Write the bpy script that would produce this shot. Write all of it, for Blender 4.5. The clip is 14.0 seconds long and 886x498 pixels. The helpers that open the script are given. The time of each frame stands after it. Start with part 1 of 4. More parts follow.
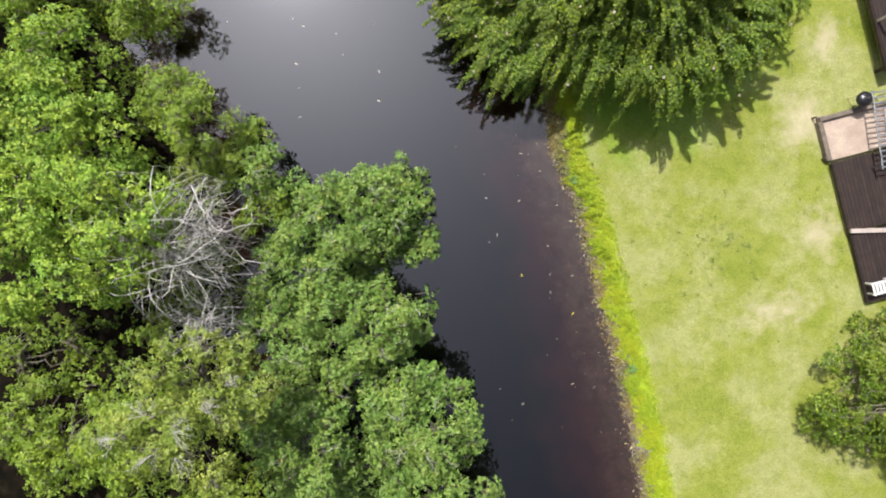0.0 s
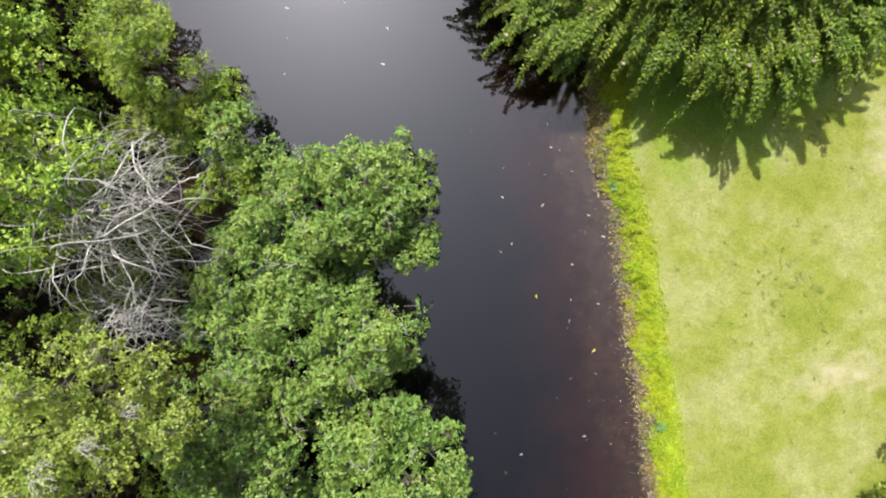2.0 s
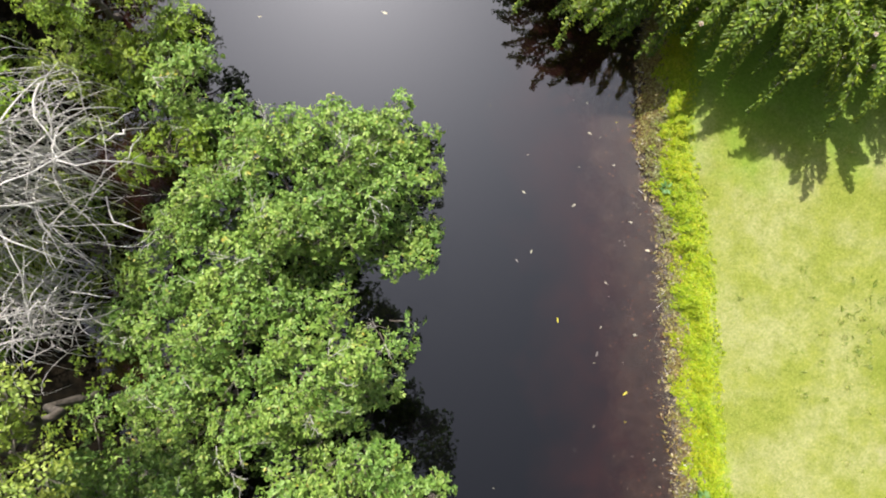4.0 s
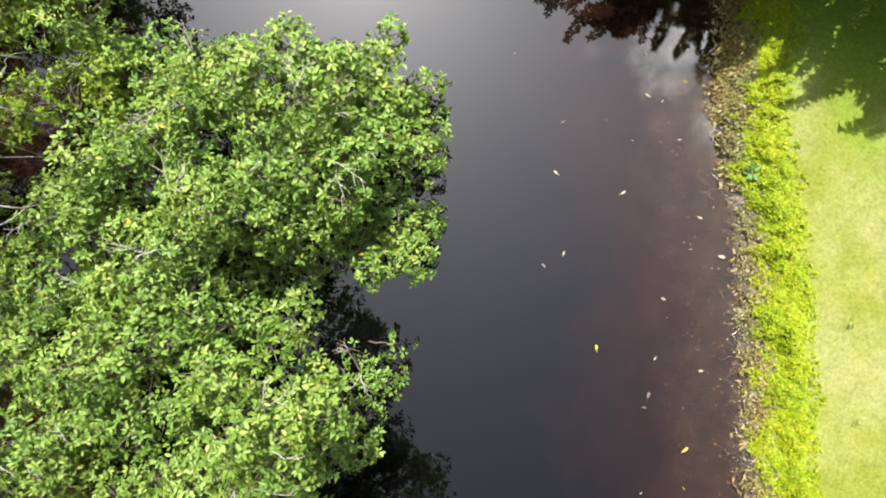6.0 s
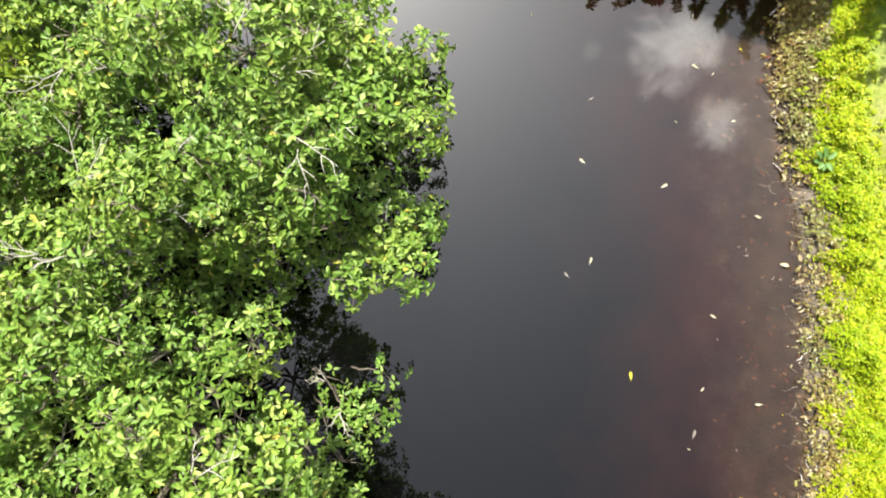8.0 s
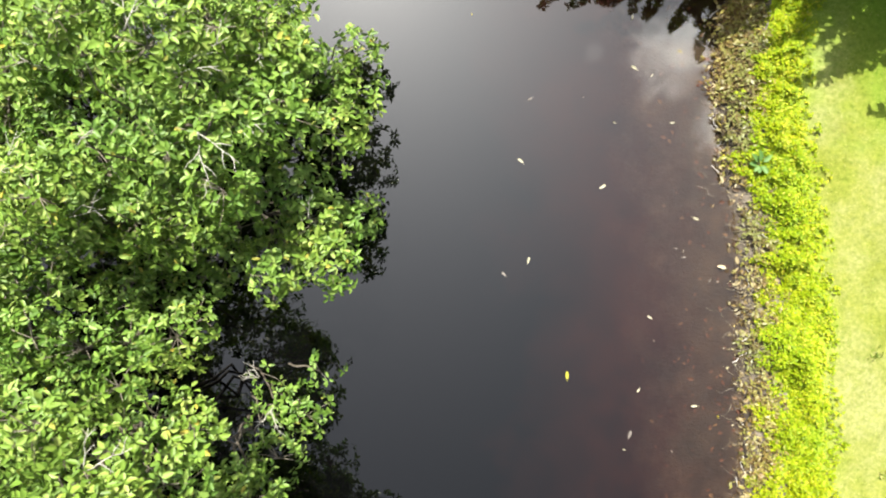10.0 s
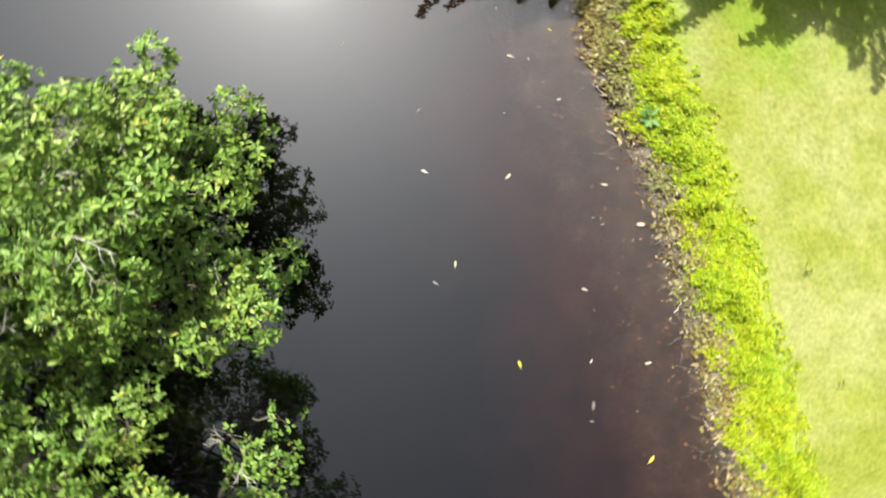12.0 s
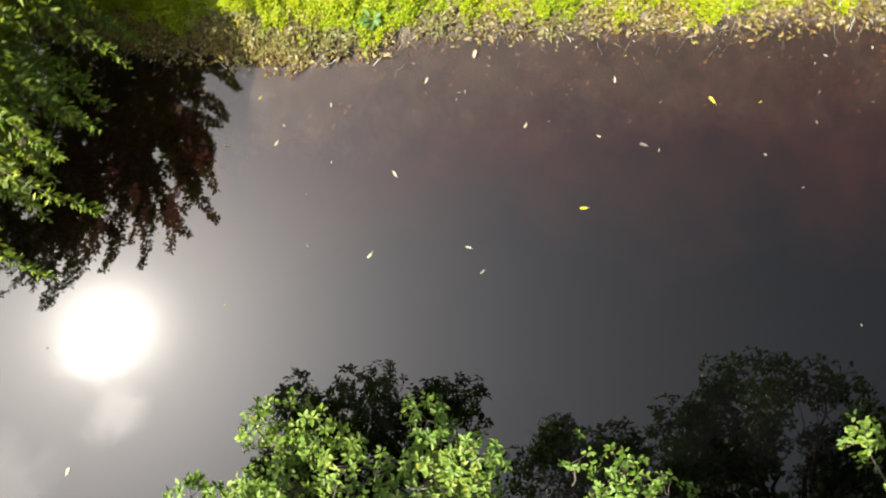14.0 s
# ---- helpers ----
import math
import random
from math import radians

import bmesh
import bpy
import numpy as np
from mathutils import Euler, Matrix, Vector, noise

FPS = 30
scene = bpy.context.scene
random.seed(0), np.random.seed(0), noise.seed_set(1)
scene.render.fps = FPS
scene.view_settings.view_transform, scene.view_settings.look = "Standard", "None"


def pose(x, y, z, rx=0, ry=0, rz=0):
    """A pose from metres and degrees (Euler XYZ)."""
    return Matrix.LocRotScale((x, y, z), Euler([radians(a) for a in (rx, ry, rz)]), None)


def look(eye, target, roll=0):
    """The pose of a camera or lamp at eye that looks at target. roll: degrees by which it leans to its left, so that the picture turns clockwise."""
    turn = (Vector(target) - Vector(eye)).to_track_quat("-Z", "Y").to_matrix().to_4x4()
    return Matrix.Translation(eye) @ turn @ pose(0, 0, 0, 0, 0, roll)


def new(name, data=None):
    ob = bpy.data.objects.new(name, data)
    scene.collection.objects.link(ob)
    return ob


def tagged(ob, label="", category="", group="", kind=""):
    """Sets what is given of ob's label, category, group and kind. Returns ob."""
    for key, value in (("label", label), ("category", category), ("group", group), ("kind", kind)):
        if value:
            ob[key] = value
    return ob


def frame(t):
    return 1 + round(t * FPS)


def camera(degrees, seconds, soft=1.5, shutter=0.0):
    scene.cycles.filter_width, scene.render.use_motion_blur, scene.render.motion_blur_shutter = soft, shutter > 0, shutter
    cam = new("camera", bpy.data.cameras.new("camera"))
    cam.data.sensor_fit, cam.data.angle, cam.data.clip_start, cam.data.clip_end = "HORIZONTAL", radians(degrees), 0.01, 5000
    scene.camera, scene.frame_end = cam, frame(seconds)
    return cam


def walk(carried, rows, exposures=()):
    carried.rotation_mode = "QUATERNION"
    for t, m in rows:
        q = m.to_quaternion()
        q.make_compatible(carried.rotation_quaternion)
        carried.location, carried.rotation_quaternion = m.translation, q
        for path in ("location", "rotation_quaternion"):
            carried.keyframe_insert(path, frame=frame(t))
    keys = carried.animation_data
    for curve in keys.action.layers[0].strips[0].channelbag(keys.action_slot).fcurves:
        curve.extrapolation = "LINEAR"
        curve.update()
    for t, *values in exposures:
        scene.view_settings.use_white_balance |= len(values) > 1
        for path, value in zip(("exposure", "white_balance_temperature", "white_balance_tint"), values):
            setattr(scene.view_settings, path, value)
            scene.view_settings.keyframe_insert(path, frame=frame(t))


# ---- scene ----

# ---- camera: a small drone that sinks over a creek, slides sideways and turns, looking straight down ----
cam = camera(74.0, 14.0, soft=2.0, shutter=0.2)
# seconds, x, y, height over the water, turn
PATH = [
    (0.0, 0.0, 0.0, 23.4, 0.0), (0.5, -0.01, 0.0, 22.44, 1.6), (1.0, -0.03, 0.0, 21.5, 3.12), (1.5, -0.04, 0.04, 20.45, 4.65),
    (2.0, -0.07, 0.12, 18.97, 6.0), (2.5, -0.08, 0.17, 17.95, 7.3), (3.0, -0.12, 0.19, 16.97, 8.35), (5.5, -0.15, 0.03, 12.08, 11.6),
    (6.0, -0.16, 0.03, 11.05, 11.75), (6.5, -0.17, 0.06, 9.95, 11.6), (7.0, -0.19, 0.08, 9.22, 11.5), (7.3, -0.19, 0.08, 9.06, 11.6),
    (9.3, 0.0, 0.08, 9.0, 12.4), (9.5, 0.2, 0.15, 9.01, 12.45), (10.0, 0.75, 0.26, 9.03, 12.6), (10.5, 1.52, 0.44, 9.06, 12.61),
    (11.0, 1.85, 0.52, 9.1, 12.62), (11.5, 1.91, 0.56, 9.14, 12.5), (11.8, 1.91, 0.59, 9.2, 9.1), (12.0, 1.91, 0.61, 9.21, -1.46),
    (12.1, 1.91, 0.61, 9.21, -9.6), (12.2, 1.92, 0.62, 9.21, -20.8), (12.3, 1.94, 0.63, 9.2, -32.2), (12.4, 1.97, 0.63, 9.16, -42.8),
    (12.5, 1.99, 0.61, 9.13, -48.2), (13.0, 2.02, 0.61, 9.11, -50.9), (13.5, 2.03, 0.62, 9.09, -62.5), (14.0, 2.07, 0.61, 9.04, -77.6),
]
walk(cam, [(t, pose(x, y, h, -0.77, 0.275, turn)) for t, x, y, h, turn in PATH], [(0.0, 0.13, 6300, 15), (3.0, 0.31, 6450, 14), (5.5, 0.5, 6600, 12), (6.5, 0.7, 6850, 9), (9.5, 0.84, 6950, 7), (10.5, 0.74, 6850, 6), (11.5, 0.68, 6800, 6), (14.0, 0.61, 7250, 10)])

# ---- sky and sun ----
SUN_AZ, SUN_EL = radians(117.0), radians(59.3)
SUN_DIR = Vector((math.cos(SUN_AZ) * math.cos(SUN_EL), math.sin(SUN_AZ) * math.cos(SUN_EL), math.sin(SUN_EL)))
SUN_POWER, SKY_POWER, HAZE_POWER = 5.2, 0.022, 0.33


def sky_world():
    world = bpy.data.worlds.new("sky")
    scene.world = world
    world.use_nodes = True
    nt = world.node_tree
    nt.nodes.clear()
    out = nt.nodes.new("ShaderNodeOutputWorld")
    sky = nt.nodes.new("ShaderNodeTexSky")
    sky.sky_type, sky.sun_disc = "NISHITA", False
    sky.sun_elevation, sky.sun_rotation = SUN_EL, radians(90) - SUN_AZ
    sky.dust_density, sky.air_density = 2.0, 1.0
    bg = nt.nodes.new("ShaderNodeBackground")
    bg.inputs[1].default_value = SKY_POWER
    nt.links.new(sky.outputs[0], bg.inputs[0])
    coord = nt.nodes.new("ShaderNodeTexCoord")
    way = nt.nodes.new("ShaderNodeVectorMath")
    way.operation = "NORMALIZE"
    nt.links.new(coord.outputs["Generated"], way.inputs[0])

    def math_node(op, a, b=None, clamp=False):
        n = nt.nodes.new("ShaderNodeMath")
        n.operation, n.use_clamp = op, clamp
        for k, v in enumerate((a, b)):
            if v is None:
                continue
            if isinstance(v, (int, float)):
                n.inputs[k].default_value = v
            else:
                nt.links.new(v, n.inputs[k])
        return n.outputs[0]

    def angle_to(d, vector):
        n = nt.nodes.new("ShaderNodeVectorMath")
        n.operation = "DOT_PRODUCT"
        n.inputs[1].default_value = d
        nt.links.new(vector, n.inputs[0])
        return math_node("ARCCOSINE", math_node("MINIMUM", n.outputs["Value"], 0.99999))

    # thin bright haze round the sun
    gap = angle_to(SUN_DIR, way.outputs[0])
    glow = None
    for power, width, bend in ((20.0, 0.06, 2.0), (11.5, 0.185, 1.0)):
        term = math_node("MULTIPLY", math_node("EXPONENT", math_node("MULTIPLY", math_node("POWER", math_node("DIVIDE", gap, width), bend), -1.0)), power)
        glow = term if glow is None else math_node("ADD", glow, term)
    veil = math_node("MULTIPLY", math_node("EXPONENT", math_node("DIVIDE", gap, -0.47)), 4.7)
    # ragged small clouds
    noise_tex = nt.nodes.new("ShaderNodeTexNoise")
    noise_tex.inputs["Scale"].default_value, noise_tex.inputs["Detail"].default_value, noise_tex.inputs["Roughness"].default_value = 13.0, 8.0, 0.6
    noise_tex.inputs["Distortion"].default_value = 0.4
    nt.links.new(way.outputs[0], noise_tex.inputs["Vector"])
    for az, zen, size, power in ((119, 31.5, 0.075, 9.0), (52.5, 26.8, 0.085, 6.0), (35.5, 26.6, 0.06, 4.4), (129, 32.5, 0.062, 4.6), (131, 41, 0.08, 2.6), (64.5, 22.1, 0.02, 0.8), (240, 50, 0.3, 0.4), (320, 48, 0.25, 0.3)):
        a, z = radians(az), radians(zen)
        d = (math.cos(a) * math.sin(z), math.sin(a) * math.sin(z), math.cos(z))
        puff = math_node("SUBTRACT", 1.0, math_node("DIVIDE", angle_to(d, way.outputs[0]), size))
        puff = math_node("ADD", puff, math_node("MULTIPLY", math_node("SUBTRACT", noise_tex.outputs[0], 0.5), 2.0))
        soft = nt.nodes.new("ShaderNodeMapRange")
        soft.interpolation_type = "SMOOTHSTEP"
        soft.inputs["From Min"].default_value, soft.inputs["From Max"].default_value, soft.inputs["To Max"].default_value = 0.1, 0.9, power
        nt.links.new(puff, soft.inputs["Value"])
        glow = math_node("ADD", glow, soft.outputs[0])
    haze = nt.nodes.new("ShaderNodeBackground")
    haze.inputs[0].default_value = (1.0, 0.985, 0.96, 1)
    nt.links.new(math_node("MULTIPLY", glow, HAZE_POWER), haze.inputs[1])
    thin = nt.nodes.new("ShaderNodeBackground")
    thin.inputs[0].default_value = (0.88, 0.93, 1.09, 1)
    nt.links.new(math_node("MULTIPLY", veil, HAZE_POWER), thin.inputs[1])
    base = nt.nodes.new("ShaderNodeAddShader")
    nt.links.new(bg.outputs[0], base.inputs[0])
    nt.links.new(thin.outputs[0], base.inputs[1])
    add = nt.nodes.new("ShaderNodeAddShader")
    nt.links.new(base.outputs[0], add.inputs[0])
    nt.links.new(haze.outputs[0], add.inputs[1])
    nt.links.new(add.outputs[0], out.inputs[0])


sky_world()
sun = new("sun", bpy.data.lights.new("sun", "SUN"))
sun.data.energy, sun.data.angle, sun.data.color = SUN_POWER, radians(0.53), (1.0, 0.96, 0.88)
sun.matrix_world = look(SUN_DIR * 80, (0, 0, 0))


# ---- materials ----
def material(name):
    m = bpy.data.materials.new(name)
    m.use_nodes = True
    m.node_tree.nodes.clear()
    return m, m.node_tree


def node(nt, kind, **values):
    n = nt.nodes.new(kind)
    for key, value in values.items():
        n.inputs[key.replace("_", " ")].default_value = value
    return n


def ramp(nt, source, stops):
    n = nt.nodes.new("ShaderNodeValToRGB")
    while len(n.color_ramp.elements) < len(stops):
        n.color_ramp.elements.new(0.5)
    for e, (p, c) in zip(n.color_ramp.elements, stops):
        e.position, e.color = p, (*c, 1)
    nt.links.new(source, n.inputs[0])
    return n.outputs[0]


def noise_tex(nt, scale, detail=4.0, rough=0.55, vector=None):
    n = node(nt, "ShaderNodeTexNoise", Scale=scale, Detail=detail, Roughness=rough)
    if vector is None:
        vector = nt.nodes.new("ShaderNodeNewGeometry").outputs["Position"]
    nt.links.new(vector, n.inputs["Vector"])
    return n.outputs[0]


def mix_colour(nt, fac, a, b, blend="MIX"):
    n = nt.nodes.new("ShaderNodeMix")
    n.data_type, n.blend_type = "RGBA", blend
    for slot, v in ((0, fac), (6, a), (7, b)):
        if isinstance(v, (int, float)):
            n.inputs[slot].default_value = v
        elif isinstance(v, tuple):
            n.inputs[slot].default_value = (*v, 1)
        else:
            nt.links.new(v, n.inputs[slot])
    return n.outputs[2]


def finish(nt, shader):
    nt.links.new(shader, nt.nodes.new("ShaderNodeOutputMaterial").inputs[0])


def leaf_material(name, stops, patch, rough=0.42, through_light=0.3, spec=0.5):
    """Leaves: each leaf has its own tone, and whole sprays drift in colour."""
    m, nt = material(name)
    geo = nt.nodes.new("ShaderNodeNewGeometry")
    pick = nt.nodes.new("ShaderNodeMath")
    pick.operation = "ADD"
    nt.links.new(geo.outputs["Random Per Island"], pick.inputs[0])
    nt.links.new(nt.nodes.new("ShaderNodeObjectInfo").outputs["Random"], pick.inputs[1])
    part_of = nt.nodes.new("ShaderNodeMath")
    part_of.operation = "FRACT"
    nt.links.new(pick.outputs[0], part_of.inputs[0])
    colour = ramp(nt, part_of.outputs[0], stops)
    drift = ramp(nt, noise_tex(nt, 0.9, 3.0), [(0.35, patch[0]), (0.65, patch[1])])
    colour = mix_colour(nt, 1.0, colour, drift, "MULTIPLY")
    p = node(nt, "ShaderNodeBsdfPrincipled", Roughness=rough)
    p.inputs["Specular IOR Level"].default_value = spec
    nt.links.new(colour, p.inputs["Base Color"])
    t = nt.nodes.new("ShaderNodeBsdfTranslucent")
    nt.links.new(mix_colour(nt, 1.0, colour, (1.25, 1.15, 0.45), "MULTIPLY"), t.inputs[0])
    mix = nt.nodes.new("ShaderNodeMixShader")
    mix.inputs[0].default_value = through_light
    nt.links.new(p.outputs[0], mix.inputs[1])
    nt.links.new(t.outputs[0], mix.inputs[2])
    finish(nt, mix.outputs[0])
    return m


def rough_material(name, stops, scale, rough=0.85, bump=0.3, fine=40.0, random=0.0, metal=0.0, spec=0.5):
    """A matt surface with large stains, fine grain and relief."""
    m, nt = material(name)
    tone = noise_tex(nt, scale, 6.0, 0.6)
    colour = ramp(nt, tone, stops)
    grain = noise_tex(nt, fine, 3.0)
    colour = mix_colour(nt, 0.5, colour, ramp(nt, grain, [(0.3, (0.55, 0.55, 0.55)), (0.7, (1.3, 1.3, 1.3))]), "MULTIPLY")
    if random:
        info = nt.nodes.new("ShaderNodeObjectInfo")
        colour = mix_colour(nt, random, colour, ramp(nt, info.outputs["Random"], [(0.0, (0.5, 0.5, 0.5)), (1.0, (1.35, 1.35, 1.35))]), "MULTIPLY")
    p = node(nt, "ShaderNodeBsdfPrincipled", Roughness=rough, Metallic=metal)
    p.inputs["Specular IOR Level"].default_value = spec
    nt.links.new(colour, p.inputs["Base Color"])
    b = node(nt, "ShaderNodeBump", Strength=bump, Distance=0.03)
    nt.links.new(grain, b.inputs["Height"])
    nt.links.new(b.outputs[0], p.inputs["Normal"])
    finish(nt, p.outputs[0])
    return m


def bank_material():
    """Grey-brown mud that turns into dark red-brown silt under the water."""
    m, nt = material("bank_mud")
    shore = nt.nodes.new("ShaderNodeAttribute")
    shore.attribute_name = "shore"
    rag = nt.nodes.new("ShaderNodeMath")
    rag.operation = "MULTIPLY_ADD"
    nt.links.new(noise_tex(nt, 2.6, 6.0, 0.7), rag.inputs[0])
    rag.inputs[1].default_value = 1.1
    nt.links.new(shore.outputs["Fac"], rag.inputs[2])
    dry = nt.nodes.new("ShaderNodeMapRange")
    dry.interpolation_type = "SMOOTHSTEP"
    dry.inputs["From Min"].default_value, dry.inputs["From Max"].default_value = 0.32, 1.0
    nt.links.new(rag.outputs[0], dry.inputs["Value"])
    tone = noise_tex(nt, 3.0, 6.0, 0.6)
    mud = ramp(nt, tone, [(0.3, (0.05, 0.04, 0.03)), (0.48, (0.155, 0.128, 0.1)), (0.72, (0.36, 0.31, 0.25))])
    silt = ramp(nt, tone, [(0.3, (0.013, 0.0068, 0.0042)), (0.5, (0.026, 0.0135, 0.0082)), (0.78, (0.055, 0.032, 0.02))])
    grain = noise_tex(nt, 24.0, 4.0, 0.6)
    colour = mix_colour(nt, dry.outputs[0], silt, mud)
    colour = mix_colour(nt, 0.5, colour, ramp(nt, grain, [(0.3, (0.5, 0.5, 0.5)), (0.7, (1.35, 1.35, 1.35))]), "MULTIPLY")
    p = node(nt, "ShaderNodeBsdfPrincipled", Roughness=0.65)
    nt.links.new(colour, p.inputs["Base Color"])
    b = node(nt, "ShaderNodeBump", Strength=0.6, Distance=0.03)
    nt.links.new(grain, b.inputs["Height"])
    nt.links.new(b.outputs[0], p.inputs["Normal"])
    finish(nt, p.outputs[0])
    return m


def lawn_material():
    m, nt = material("lawn_grass")
    big = ramp(nt, noise_tex(nt, 0.42, 6.0, 0.68), [(0.27, (0.182, 0.224, 0.027)), (0.44, (0.248, 0.268, 0.053)), (0.6, (0.331, 0.327, 0.136)), (0.76, (0.248, 0.270, 0.043))])
    mid = ramp(nt, noise_tex(nt, 2.2, 6.0, 0.65), [(0.3, (0.62, 0.68, 0.5)), (0.55, (1.0, 1.0, 1.0)), (0.75, (1.15, 1.1, 1.1))])
    fine = ramp(nt, noise_tex(nt, 15.0, 7.0, 0.8), [(0.32, (0.38, 0.52, 0.28)), (0.5, (0.9, 0.96, 0.82)), (0.66, (1.32, 1.24, 1.4))])
    colour = mix_colour(nt, 0.5, big, mid, "MULTIPLY")
    colour = mix_colour(nt, 0.8, colour, fine, "MULTIPLY")
    # lusher grass round the big tree, its shade's green put into the colour
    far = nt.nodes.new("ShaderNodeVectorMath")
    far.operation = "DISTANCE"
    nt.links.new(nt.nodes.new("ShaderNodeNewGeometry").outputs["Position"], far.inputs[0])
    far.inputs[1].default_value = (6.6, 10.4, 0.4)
    shade_gap = nt.nodes.new("ShaderNodeMath")
    shade_gap.operation = "MULTIPLY_ADD"
    nt.links.new(noise_tex(nt, 0.9, 5.0, 0.6), shade_gap.inputs[0])
    shade_gap.inputs[1].default_value = -4.0
    nt.links.new(far.outputs["Value"], shade_gap.inputs[2])
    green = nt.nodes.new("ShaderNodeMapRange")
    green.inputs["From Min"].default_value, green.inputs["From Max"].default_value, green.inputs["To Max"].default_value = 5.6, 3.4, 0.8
    nt.links.new(shade_gap.outputs[0], green.inputs["Value"])
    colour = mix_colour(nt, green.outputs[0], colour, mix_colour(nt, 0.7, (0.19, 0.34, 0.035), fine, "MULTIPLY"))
    # rank grass where the mower stops short of the creeping plants
    shore = nt.nodes.new("ShaderNodeAttribute")
    shore.attribute_name = "shore"
    ragged = nt.nodes.new("ShaderNodeMath")
    ragged.operation = "MULTIPLY_ADD"
    nt.links.new(noise_tex(nt, 1.6, 5.0, 0.65), ragged.inputs[0])
    ragged.inputs[1].default_value = 0.9
    nt.links.new(shore.outputs["Fac"], ragged.inputs[2])
    rank = nt.nodes.new("ShaderNodeMapRange")
    rank.interpolation_type = "SMOOTHSTEP"
    rank.inputs["From Min"].default_value, rank.inputs["From Max"].default_value, rank.inputs["To Max"].default_value = 1.85, 1.35, 0.9
    nt.links.new(ragged.outputs[0], rank.inputs["Value"])
    colour = mix_colour(nt, rank.outputs[0], colour, mix_colour(nt, 0.6, (0.30, 0.40, 0.018), fine, "MULTIPLY"))
    # worn sandy spots
    for spot, size, strength in (((13.9, 4.6, 0.4), 0.85, 0.62), ((12.0, -3.1, 0.4), 0.4, 0.34), ((12.9, -2.8, 0.4), 0.4, 0.34), ((13.8, -2.5, 0.4), 0.35, 0.34), ((14.6, 0.3, 0.4), 0.7, 0.5), ((14.7, 7.9, 0.4), 0.5, 0.5)):
        gap = nt.nodes.new("ShaderNodeVectorMath")
        gap.operation = "DISTANCE"
        nt.links.new(nt.nodes.new("ShaderNodeNewGeometry").outputs["Position"], gap.inputs[0])
        gap.inputs[1].default_value = spot
        near = nt.nodes.new("ShaderNodeMath")
        near.operation = "MULTIPLY_ADD"
        nt.links.new(noise_tex(nt, 1.8, 4.0), near.inputs[0])
        near.inputs[1].default_value = -2.6
        nt.links.new(gap.outputs["Value"], near.inputs[2])
        worn = nt.nodes.new("ShaderNodeMapRange")
        worn.inputs["From Min"].default_value, worn.inputs["From Max"].default_value = size - 0.9, -1.3
        nt.links.new(near.outputs[0], worn.inputs["Value"])
        half = nt.nodes.new("ShaderNodeMath")
        half.operation = "MULTIPLY"
        nt.links.new(worn.outputs[0], half.inputs[0])
        half.inputs[1].default_value = strength
        colour = mix_colour(nt, half.outputs[0], colour, (0.55, 0.46, 0.34))
    p = node(nt, "ShaderNodeBsdfPrincipled", Roughness=0.9)
    p.inputs["Specular IOR Level"].default_value = 0.15
    nt.links.new(colour, p.inputs["Base Color"])
    b = node(nt, "ShaderNodeBump", Strength=0.5, Distance=0.03)
    nt.links.new(noise_tex(nt, 45.0, 4.0, 0.7), b.inputs["Height"])
    nt.links.new(b.outputs[0], p.inputs["Normal"])
    finish(nt, p.outputs[0])
    return m


